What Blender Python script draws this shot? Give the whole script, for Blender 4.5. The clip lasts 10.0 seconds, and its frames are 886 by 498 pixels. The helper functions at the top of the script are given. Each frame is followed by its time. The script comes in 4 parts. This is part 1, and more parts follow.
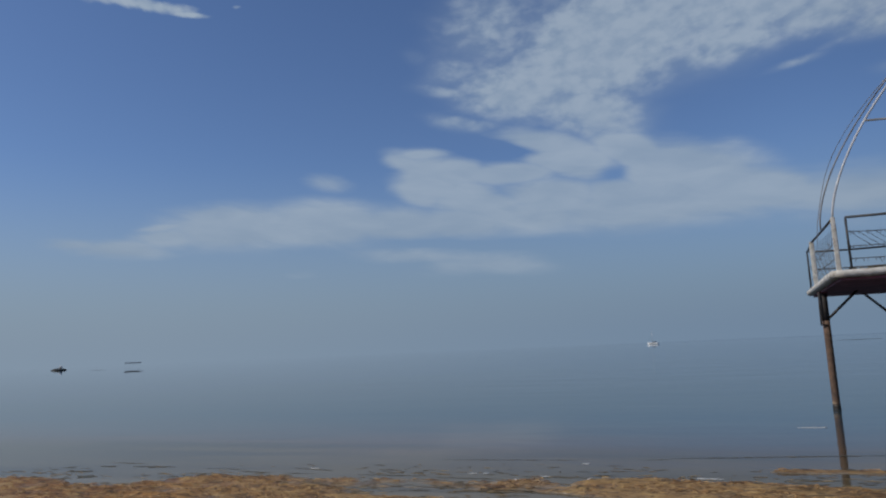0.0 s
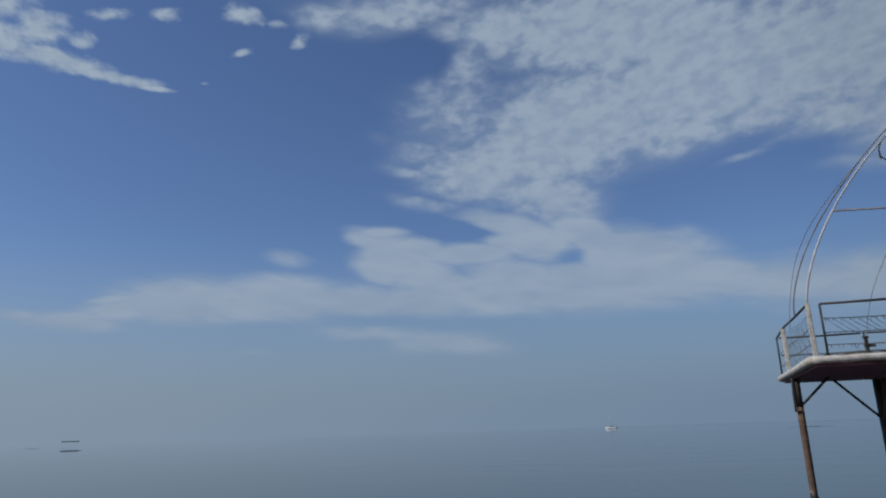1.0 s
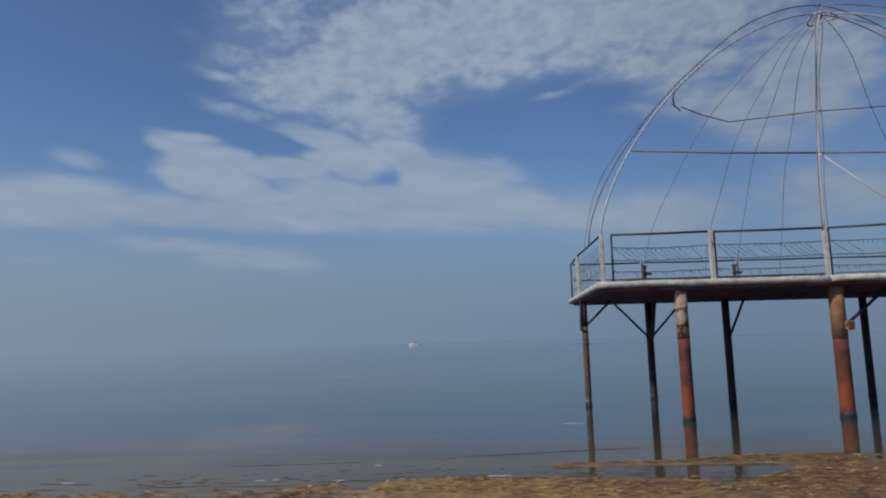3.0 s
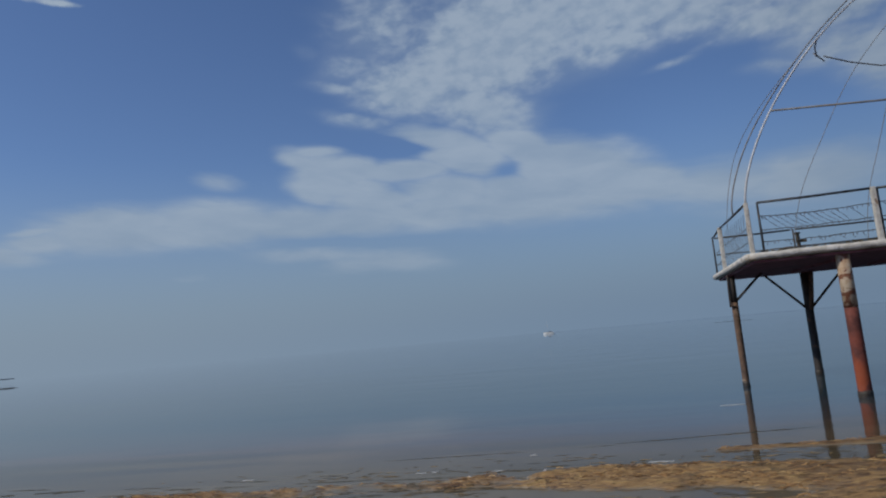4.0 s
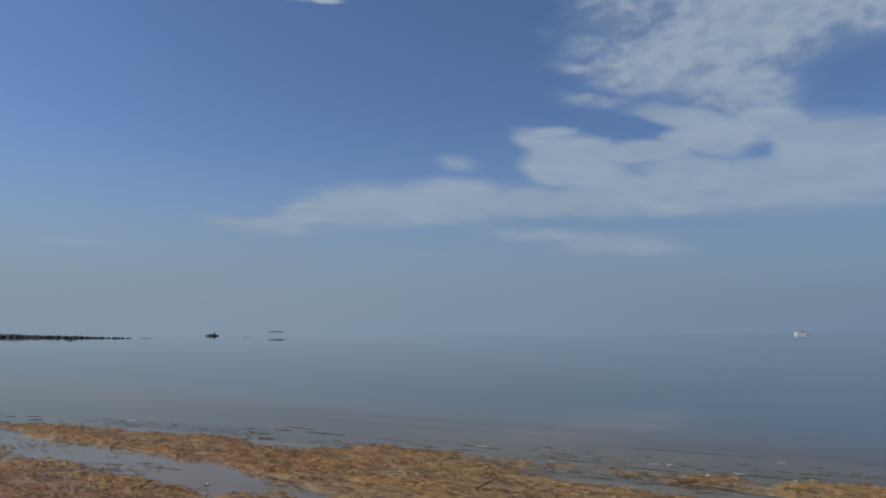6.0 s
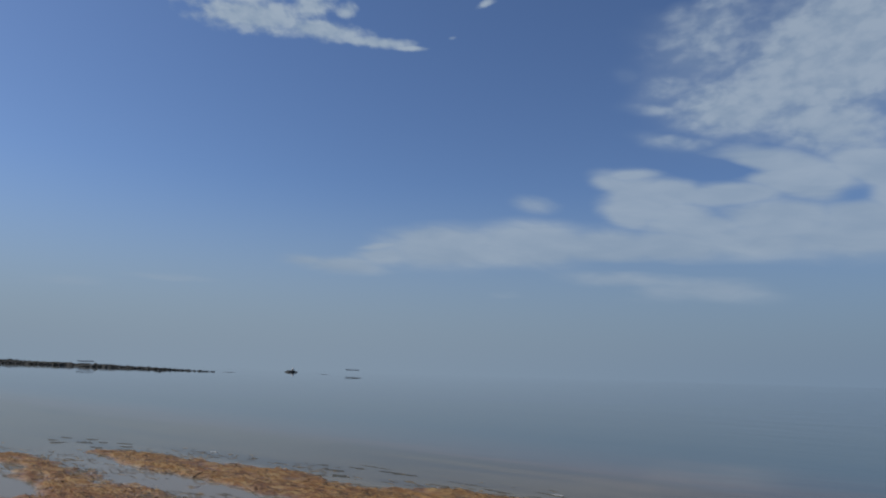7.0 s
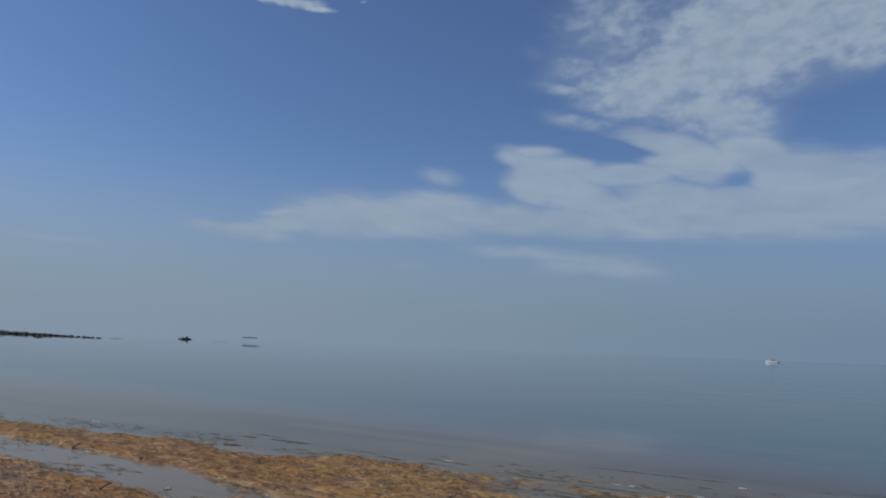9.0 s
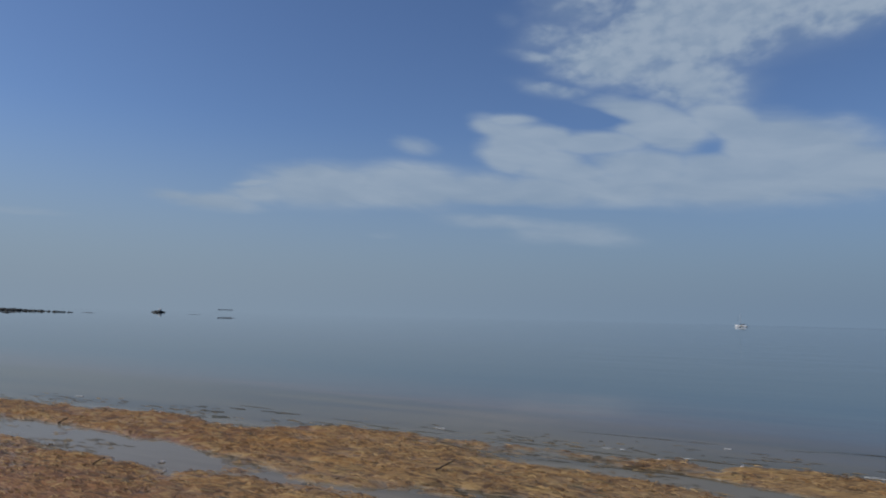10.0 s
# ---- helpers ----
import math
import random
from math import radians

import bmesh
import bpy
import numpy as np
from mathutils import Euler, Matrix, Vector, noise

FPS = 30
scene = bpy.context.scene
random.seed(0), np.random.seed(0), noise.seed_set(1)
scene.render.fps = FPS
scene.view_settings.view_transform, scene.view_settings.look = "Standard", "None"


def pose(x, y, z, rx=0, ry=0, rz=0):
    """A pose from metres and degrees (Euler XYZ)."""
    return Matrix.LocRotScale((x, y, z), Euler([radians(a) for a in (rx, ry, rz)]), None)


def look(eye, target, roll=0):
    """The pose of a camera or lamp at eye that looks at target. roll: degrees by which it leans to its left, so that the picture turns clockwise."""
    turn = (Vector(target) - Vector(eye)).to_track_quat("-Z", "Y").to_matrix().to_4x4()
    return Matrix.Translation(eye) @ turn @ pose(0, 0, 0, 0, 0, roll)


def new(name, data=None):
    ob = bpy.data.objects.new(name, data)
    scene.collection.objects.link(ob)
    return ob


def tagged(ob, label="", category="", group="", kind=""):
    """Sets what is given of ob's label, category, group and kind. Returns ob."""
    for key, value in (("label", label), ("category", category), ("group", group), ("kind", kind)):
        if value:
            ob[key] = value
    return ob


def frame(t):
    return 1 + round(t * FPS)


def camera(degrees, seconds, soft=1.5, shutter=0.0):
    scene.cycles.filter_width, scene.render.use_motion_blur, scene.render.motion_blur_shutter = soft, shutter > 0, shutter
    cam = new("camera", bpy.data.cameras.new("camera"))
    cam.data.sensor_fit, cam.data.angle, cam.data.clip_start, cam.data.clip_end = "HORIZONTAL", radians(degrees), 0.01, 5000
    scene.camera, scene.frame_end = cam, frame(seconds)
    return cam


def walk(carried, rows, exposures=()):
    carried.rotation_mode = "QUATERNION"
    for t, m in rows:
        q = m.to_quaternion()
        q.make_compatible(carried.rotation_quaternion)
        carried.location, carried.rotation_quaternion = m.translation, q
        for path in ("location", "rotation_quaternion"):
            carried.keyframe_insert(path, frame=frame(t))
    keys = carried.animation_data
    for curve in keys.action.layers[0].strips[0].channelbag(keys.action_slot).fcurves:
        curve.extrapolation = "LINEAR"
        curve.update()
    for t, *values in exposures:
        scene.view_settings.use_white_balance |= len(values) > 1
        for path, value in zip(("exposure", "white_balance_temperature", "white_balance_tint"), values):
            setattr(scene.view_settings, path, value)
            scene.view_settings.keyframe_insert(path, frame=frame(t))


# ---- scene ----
cam = camera(65.99, 10.0, 2.1)
PATH = [
    (0.0, pose(0.001, -0.006, 1.473, 98.52, 2.48, 20.00)),
    (0.2, pose(-0.095, -0.019, 1.470, 99.98, 1.35, 15.72)),
    (0.5, pose(-0.207, -0.013, 1.486, 100.62, 0.17, 18.93)),
    (1.0, pose(-0.392, 0.019, 1.488, 105.00, 1.77, 16.38)),
    (1.5, pose(-0.525, 0.054, 1.494, 103.09, -0.90, 19.12)),
    (2.0, pose(-0.540, 0.112, 1.498, 102.27, 0.15, 9.15)),
    (2.2, pose(-0.539, 0.121, 1.492, 102.64, -1.59, 5.05)),
    (2.5, pose(-0.522, 0.145, 1.487, 101.73, -1.92, 1.52)),
    (2.8, pose(-0.490, 0.179, 1.487, 99.33, -0.02, 0.39)),
    (3.1, pose(-0.470, 0.205, 1.492, 97.29, 2.14, 1.07)),
    (3.3, pose(-0.475, 0.208, 1.498, 97.05, 2.77, 2.27)),
    (3.5, pose(-0.495, 0.201, 1.508, 97.59, 2.85, 4.03)),
    (4.0, pose(-0.600, 0.187, 1.487, 97.73, 5.17, 11.73)),
    (4.5, pose(-0.681, 0.167, 1.507, 96.89, 3.81, 21.71)),
    (5.0, pose(-0.686, 0.117, 1.504, 96.79, 2.65, 27.59)),
    (5.2, pose(-0.695, 0.109, 1.501, 96.64, 1.74, 28.13)),
    (5.5, pose(-0.690, 0.088, 1.496, 96.65, 1.13, 28.79)),
    (5.9, pose(-0.664, 0.037, 1.487, 96.95, 0.32, 30.14)),
    (6.3, pose(-0.644, 0.008, 1.482, 97.44, -0.14, 30.96)),
    (6.5, pose(-0.635, 0.008, 1.483, 98.11, -0.32, 31.16)),
    (7.0, pose(-0.647, 0.002, 1.476, 100.43, -1.71, 36.64)),
    (7.5, pose(-0.592, 0.010, 1.479, 100.47, -2.13, 34.73)),
    (8.0, pose(-0.582, 0.008, 1.479, 100.98, -2.11, 31.36)),
    (8.5, pose(-0.588, 0.004, 1.478, 99.62, -2.03, 28.70)),
    (9.0, pose(-0.588, 0.006, 1.480, 98.20, -2.25, 28.43)),
    (9.5, pose(-0.635, -0.004, 1.476, 96.86, -1.47, 26.75)),
    (10.0, pose(-0.769, -0.036, 1.474, 95.71, -1.43, 26.42)),
]
walk(cam, PATH)

# ---- light: tune here ----
SKY_STRENGTH, SUN_POWER, EXPOSURE, WAVES = 0.097, 2.6, -0.045, 0.9
SKY_TINT = (0.70, 0.79, 0.97)
HAZE_LEFT, HAZE_RIGHT = (2.38, 3.12, 4.0), (1.66, 2.44, 3.5)
CLOUD_DARK, CLOUD_LIGHT = (2.75, 3.6, 4.75), (3.55, 4.35, 5.35)

# ---- sky, sun ----
SUN_AZ, SUN_EL = 120.0, 42.0    # degrees to the left of straight out to sea, and above the horizon
world = bpy.data.worlds.new("world")
scene.world = world
world.use_nodes = True
wt = world.node_tree
wt.nodes.clear()


class Graph:
    """Short names for the nodes of one tree."""

    def __init__(self, tree):
        self.t = tree

    def node(self, kind, **values):
        n = self.t.nodes.new(kind)
        for key, value in values.items():
            setattr(n, key, value)
        return n

    def put(self, socket, value):
        if isinstance(value, bpy.types.NodeSocket):
            self.t.links.new(value, socket)
        else:
            socket.default_value = value

    def m(self, op, a, b=0.0, c=0.0, clamp=False):
        n = self.node("ShaderNodeMath", operation=op, use_clamp=clamp)
        for s, v in zip(n.inputs, (a, b, c)):
            self.put(s, v)
        return n.outputs[0]

    def noise(self, vector, scale, detail=4.0, rough=0.5, distort=0.0, color=False):
        n = self.node("ShaderNodeTexNoise")
        if vector is not None:
            self.t.links.new(vector, n.inputs["Vector"])
        n.inputs["Scale"].default_value, n.inputs["Detail"].default_value = scale, detail
        n.inputs["Roughness"].default_value, n.inputs["Distortion"].default_value = rough, distort
        return n.outputs["Color" if color else "Fac"]

    def step(self, value, lo, hi, a=0.0, b=1.0):
        n = self.node("ShaderNodeMapRange", interpolation_type="SMOOTHSTEP")
        for s, v in zip(n.inputs, (value, lo, hi, a, b)):
            self.put(s, v)
        return n.outputs[0]

    def mix(self, fac, a, b, blend="MIX"):
        n = self.node("ShaderNodeMix", data_type="RGBA", blend_type=blend)
        self.put(n.inputs[0], fac)
        for s, v in ((n.inputs[6], a), (n.inputs[7], b)):
            self.put(s, (*v, 1.0) if isinstance(v, tuple) and len(v) == 3 else v)
        return n.outputs[2]

    def combine(self, x, y, z):
        n = self.node("ShaderNodeCombineXYZ")
        for s, v in zip(n.inputs, (x, y, z)):
            self.put(s, v)
        return n.outputs[0]

    def stretch(self, vector, sx, sy, sz):
        n = self.node("ShaderNodeVectorMath", operation="MULTIPLY")
        self.t.links.new(vector, n.inputs[0])
        n.inputs[1].default_value = (sx, sy, sz)
        return n.outputs[0]


g = Graph(wt)
way = g.node("ShaderNodeTexCoord").outputs["Generated"]
sep = g.node("ShaderNodeSeparateXYZ")
wt.links.new(way, sep.inputs[0])
wx, wy, wz = sep.outputs
az = g.m("MULTIPLY", g.m("ARCTAN2", g.m("MULTIPLY", wx, -1.0), wy), 57.2958)
el = g.m("MULTIPLY", g.m("ARCSINE", wz), 57.2958)
lift = g.m("ADD", g.m("MAXIMUM", wz, 0.0), 0.07)
sheet = g.combine(g.m("DIVIDE", wx, lift), g.m("DIVIDE", wy, lift), 0.0)   # the cloud layer seen flat

sky = g.node("ShaderNodeTexSky", sky_type="NISHITA", sun_disc=False)
sky.sun_elevation, sky.sun_rotation = radians(SUN_EL), radians(-SUN_AZ)
sky.air_density, sky.dust_density, sky.ozone_density = 1.0, 0.6, 3.0
blue = g.mix(1.0, sky.outputs[0], g.mix(g.step(az, 20.0, 75.0), SKY_TINT, tuple(0.98 * k for k in SKY_TINT)), "MULTIPLY")
# sea haze low over the horizon, thicker to the left
haze = g.step(el, 16.5, 0.5)
HAZE = g.mix(g.step(az, -25.0, 65.0), HAZE_RIGHT, HAZE_LEFT)
air = g.mix(haze, blue, HAZE)

# ragged edges: bend the place at which the clouds are looked up, little for the smooth low bank and more for the broken high one
def bent(scale, detail, wide, tall):
    bend = g.node("ShaderNodeSeparateColor")
    wt.links.new(g.noise(sheet, scale, detail, 0.5, 0.3, color=True), bend.inputs[0])
    return (g.m("ADD", az, g.m("MULTIPLY", g.m("SUBTRACT", bend.outputs[0], 0.5), wide)),
            g.m("ADD", el, g.m("MULTIPLY", g.m("SUBTRACT", bend.outputs[1], 0.5), tall)))


SMOOTH, BROKEN = bent(1.3, 4.0, 3.0, 1.1), bent(1.6, 3.0, 4.5, 2.4)


def bank(parts, at):
    """Cloud cover from ellipses: azimuth, elevation, half width, half height, tilt (positive raises the left end), weight."""
    total = 0.0
    baz, bel = at
    for a0, e0, rx, ry, tilt, weight in parts:
        c, sn = math.cos(radians(tilt)), math.sin(radians(tilt))
        u = g.m("MULTIPLY_ADD", baz, c / rx, g.m("MULTIPLY_ADD", bel, sn / rx, -(a0 * c + e0 * sn) / rx))
        v = g.m("MULTIPLY_ADD", baz, -sn / ry, g.m("MULTIPLY_ADD", bel, c / ry, (a0 * sn - e0 * c) / ry))
        d = g.m("MULTIPLY_ADD", u, u, g.m("MULTIPLY", v, v))
        total = g.m("SMOOTH_MAX", total, g.m("MULTIPLY", g.m("EXPONENT", g.m("MULTIPLY", d, -1.25)), weight), 0.12)
    return total


LOW_LEFT = [
    (48.5, 9.1, 3.4, 0.75, 4, 0.8), (45.3, 8.8, 4.8, 0.95, 1, 0.95), (41.5, 9.7, 3.8, 1.15, -3, 0.9), (42.0, 10.5, 2.9, 0.45, -11, 0.8), (36.3, 10.5, 7.1, 2.31, -1, 1.1), (38.3, 11.7, 3.5, 0.81, -9, 0.8),
    (29.5, 10.8, 7.6, 2.3, 0, 1.15), (23.4, 10.6, 6.2, 2.04, 1, 1.1), (18.0, 10.7, 7.0, 1.77, -1, 1.05), (12.0, 10.9, 7.6, 1.92, 4, 0.95), (5.7, 10.9, 7.3, 1.93, 3, 0.9),
    (22.0, 7.9, 7.8, 1.0, 4, 0.68), (15.9, 7.1, 7.6, 1.4, 5, 0.70), (18.9, 6.9, 5.0, 1.3, 0, 0.62), (29.4, 14.4, 2.9, 1.3, 11, 0.58), (31.4, 6.6, 2.3, 0.69, -2, 0.36), (58.7, 6.9, 5.4, 0.5, -2, 0.42),
    (66.1, 5.9, 4.0, 0.8, -4, 0.42),
]
LOW_HOOK = [
    (17.5, 13.3, 4.4, 1.3, 8, 1.1),    (21.3, 16.4, 3.4, 0.67, -1, 0.85), (22.5, 15.6, 2.9, 1.34, 21, 0.9), (20.4, 14.4, 3.9, 2.33, 11, 1.25), (21.6, 13.3, 3.4, 1.34, 21, 1.0), (17.9, 15.0, 3.3, 1.32, 10, 1.15), (13.9, 14.6, 5.8, 1.18, 1, 1.1),
    (16.2, 12.2, 5.9, 1.64, 4, 1.05), (9.9, 12.4, 5.9, 1.89, 8, 1.1), (8.2, 15.0, 5.4, 1.74, 15, 1.25), (4.5, 12.0, 4.0, 2.0, 10, 1.1), (3.6, 15.4, 4.1, 1.93, 24, 1.25), (10.3, 16.8, 6.0, 1.5, 14, 1.1),
    (-1.3, 12.6, 8.1, 3.42, 16, 1.3), (-5.8, 11.4, 6.7, 2.24, 13, 1.15), (3.5, 10.8, 11.7, 2.3, 1, 1.05), (-11.5, 10.2, 8.3, 2.71, 4, 0.85), (-18.3, 9.6, 8.0, 3.09, 1, 0.8), (-29.9, 10.2, 7.8, 3.51, 4, 0.8),
]
LOW_GAPS = [
    (5.4, 13.9, 1.8, 0.9, 12, 0.52), (14.9, 16.8, 4.3, 0.62, 9, 0.8), (15.1, 13.2, 3.7, 0.43, 13, 0.10), (19.3, 8.9, 8.2, 0.45, 3, 0.3),
]
HIGH_MAIN = [
    (17.6, 19.0, 4.2, 0.8, 9, 0.8), (18.0, 21.3, 4.2, 0.9, 9, 0.8), (12.4, 21.3, 6.8, 2.94, 6, 1.3), (6.8, 18.8, 6.4, 3.12, 24, 1.2), (4.9, 23.9, 12.0, 5.17, -13, 1.5),
    (-7.6, 26.8, 13.6, 5.58, -6, 1.5), (-19.3, 26.4, 12.6, 5.64, 2, 1.4), (-5.1, 22.6, 6.4, 2.54, -8, 1.2), (-12.3, 23.4, 7.6, 2.45, -4, 1.1), (-20.4, 18.8, 5.2, 1.76, 16, 0.9),
    (-24.5, 16.6, 6.0, 3.0, 28, 1.15), (-29.2, 19.0, 7.0, 5.2, 9, 1.3),
]
HIGH_TOP = [
    (-20.6, 21.3, 5.5, 2.0, -4, 1.2), (-17.7, 18.2, 3.4, 0.9, 0, 0.7), (-21.3, 18.6, 5.0, 2.0, 8, 1.0), (-16.5, 21.7, 5.0, 1.6, -6, 1.1),
    (17.0, 28.9, 2.6, 1.6, -20, 0.7), (13.5, 29.6, 4.0, 2.2, -10, 1.0), (14.7, 26.6, 7.0, 5.4, -6, 0.74), (18.0, 23.1, 3.8, 2.05, -7, 0.7), (21.4, 24.2, 2.1, 0.98, 11, 0.4), (19.7, 34.2, 10.1, 1.92, -3, 1.05), (9.1, 32.2, 8.6, 2.79, 3, 1.2),
    (26.6, 33.7, 3.4, 1.41, -4, 0.95), (-1.1, 30.9, 16.1, 4.51, 6, 1.5), (-16.2, 26.7, 11.2, 5.32, 14, 1.4), (-9.8, 19.8, 3.0, 0.5, -10, 0.62), (-13.0, 20.8, 3.4, 0.5, -14, 0.55),
]
HIGH_GAPS = [
    (17.1, 30.6, 3.9, 1.58, 8, 0.7),
]
TIP = [
    (54.5, 27.7, 6.5, 1.6, -3, 1.1), (48.6, 27.5, 5.4, 1.0, 0, 1.05), (43.4, 27.05, 4.4, 0.58, 0, 1.0), (40.2, 26.75, 2.2, 0.34, 0, 0.85), (46.3, 29.2, 1.3, 0.83, -6, 0.85),
    (55.5, 29.4, 6.7, 1.73, -12, 1.0), (49.7, 29.2, 3.1, 1.84, -16, 0.95), (44.6, 31.2, 2.5, 0.57, -13, 0.8), (39.9, 32.1, 2.0, 0.67, -11, 0.8), (33.6, 33.0, 2.6, 1.04, 5, 0.85),
    (30.5, 32.7, 1.4, 0.58, -6, 0.7), (28.5, 31.7, 1.6, 0.77, -22, 0.8), (33.6, 30.3, 1.6, 0.38, -18, 0.7), (36.7, 27.7, 0.6, 0.25, -8, 0.6),
]
HIGH_BEYOND = [(0.0, 41.0, 34.0, 8.0, 0, 1.4), (-45.0, 33.0, 26.0, 9.0, 0, 1.3), (70.0, 34.0, 16.0, 4.0, 0, 0.9)]   # past the edges of the view
low_bank, low_gaps = bank(LOW_LEFT + LOW_HOOK, SMOOTH), bank(LOW_GAPS, SMOOTH)
high_bank, high_gaps = bank(HIGH_MAIN + HIGH_TOP + HIGH_BEYOND, BROKEN), bank(HIGH_GAPS, BROKEN)
streak = bank(TIP, bent(1.6, 3.0, 2.5, 1.0))
flat = g.combine(g.m("MULTIPLY", az, g.m("COSINE", g.m("MULTIPLY", el, 0.01745))), g.m("MULTIPLY", el, 1.3), 0.0)   # degrees across the sky
slant = g.combine(g.m("MULTIPLY_ADD", el, -0.5, az), g.m("MULTIPLY_ADD", az, 0.42, g.m("MULTIPLY", el, 1.9)), 0.0)   # rows of puffs rising away from the sun
grain = g.noise(sheet, 7.0, 3.0, 0.5, 0.2)
puffs = g.noise(slant, 0.46, 3.0, 0.48, 0.25)
dots = g.noise(flat, 1.25, 2.0, 0.5, 0.1)
soft = g.noise(g.combine(g.m("MULTIPLY", az, 0.11), g.m("MULTIPLY", el, 0.36), 0.0), 1.0, 5.0, 0.5, 0.5)
wisps = g.noise(g.combine(g.m("MULTIPLY_ADD", el, 0.5, az), g.m("MULTIPLY_ADD", az, -0.5, g.m("MULTIPLY", el, 4.0)), 0.0), 0.22, 4.0, 0.5, 0.6)


def ragged(field, amount):
    """Noise that only gnaws where there is some cloud."""
    return g.m("MULTIPLY", amount, g.step(field, 0.03, 0.45))


def swing(field, amount):
    return g.m("MULTIPLY", g.m("SUBTRACT", field, 0.5), amount)


lowf = g.m("SUBTRACT", low_bank, low_gaps)
low = g.step(g.m("ADD", lowf, ragged(low_bank, g.m("ADD", swing(soft, 0.55), swing(wisps, 0.32)))), 0.15, 0.80)
highf = g.m("SUBTRACT", high_bank, high_gaps)
lumpy = g.m("ADD", swing(puffs, 1.0), g.m("ADD", swing(dots, 0.25), swing(grain, 0.12)))
feather = g.m("MULTIPLY", g.m("ADD", lumpy, swing(wisps, 0.6)), g.step(high_bank, 0.10, 1.15, 0.15, 1.0))   # finer towards the edges
high = g.m("MAXIMUM", g.step(g.m("ADD", highf, feather), 0.16, 1.10), g.step(g.m("ADD", highf, swing(soft, 0.3)), 0.08, 0.9, 0.0, 0.5))
small = g.step(g.m("ADD", streak, ragged(streak, g.m("ADD", swing(puffs, 0.9), swing(dots, 0.5)))), 0.28, 0.95)
cover = g.m("MAXIMUM", g.m("MULTIPLY", low, 0.86), g.m("MAXIMUM", g.m("MULTIPLY", high, 0.85), g.m("MULTIPLY", small, 0.95)))
upper = g.step(el, 15.0, 22.0)
billow = g.m("ADD", g.m("MULTIPLY", puffs, 0.75), g.m("MULTIPLY", dots, 0.30))
sheen = g.m("ADD", g.m("MULTIPLY", soft, 0.5), g.m("ADD", g.m("MULTIPLY", wisps, 0.25), 0.13))   # the low bank is smooth
light = g.m("ADD", g.m("MULTIPLY", billow, upper), g.m("MULTIPLY", sheen, g.m("SUBTRACT", 1.0, upper)))
body = g.mix(g.step(light, 0.36, 0.66), CLOUD_DARK, CLOUD_LIGHT)
body = g.mix(g.m("MULTIPLY", haze, 0.35), body, HAZE)
clouded = g.mix(cover, air, body)
# the side away from the sun is dimmer
dim = g.m("SUBTRACT", 1.0, g.m("MULTIPLY", g.step(az, -6.0, -25.0, 0.0, 0.17), g.step(el, 3.0, 14.0, 0.35, 1.0)))
clouded = g.mix(1.0, clouded, g.combine(dim, dim, dim), "MULTIPLY")
bg = g.node("ShaderNodeBackground")
wt.links.new(clouded, bg.inputs[0])
bg.inputs[1].default_value = SKY_STRENGTH
wt.links.new(bg.outputs[0], g.node("ShaderNodeOutputWorld").inputs[0])

sun = new("sun", bpy.data.lights.new("sun", "SUN"))
sun.data.energy, sun.data.angle, sun.data.color = SUN_POWER, radians(0.6), (1.0, 0.93, 0.82)
sun.matrix_world = look((-math.sin(radians(SUN_AZ)) * math.cos(radians(SUN_EL)) * 60, math.cos(radians(SUN_AZ)) * math.cos(radians(SUN_EL)) * 60,
                         math.sin(radians(SUN_EL)) * 60), (0, 0, 0))
scene.view_settings.exposure = EXPOSURE


# ---- materials ----
def material(name):
    mat = bpy.data.materials.new(name)
    mat.use_nodes = True
    q = Graph(mat.node_tree)
    return mat, q, mat.node_tree.nodes["Principled BSDF"]


def place(q, own=False):
    return q.node("ShaderNodeTexCoord").outputs["Object"] if own else q.node("ShaderNodeNewGeometry").outputs["Position"]


def bump(q, bsdf, height, strength, distance):
    b = q.node("ShaderNodeBump")
    b.inputs["Strength"].default_value, b.inputs["Distance"].default_value = strength, distance
    q.t.links.new(height, b.inputs["Height"])
    q.t.links.new(b.outputs[0], bsdf.inputs["Normal"])


def weathered(name, base, second, stain, rough, metal=0.0, scale=9.0, stain_at=(0.55, 0.72), relief=0.004, long=1.0):
    """Paint, rust, stone or timber: two tones, stains with ragged edges, fine relief."""
    mat, q, bsdf = material(name)
    p = q.stretch(place(q), 1.0, 1.0, long)
    tone = q.mix(q.step(q.noise(p, scale, 5.0, 0.6), 0.35, 0.65), base, second)
    spots = q.step(q.noise(p, scale * 0.45, 6.0, 0.68, 0.6), *stain_at)
    q.put(bsdf.inputs["Base Color"], q.mix(spots, tone, stain))
    q.put(bsdf.inputs["Roughness"], q.step(q.noise(p, scale * 2.0), 0.3, 0.7, rough - 0.12, min(1.0, rough + 0.12)))
    bsdf.inputs["Metallic"].default_value = metal
    bump(q, bsdf, q.noise(p, scale * 5.0, 5.0, 0.65), 0.7, relief)
    return mat


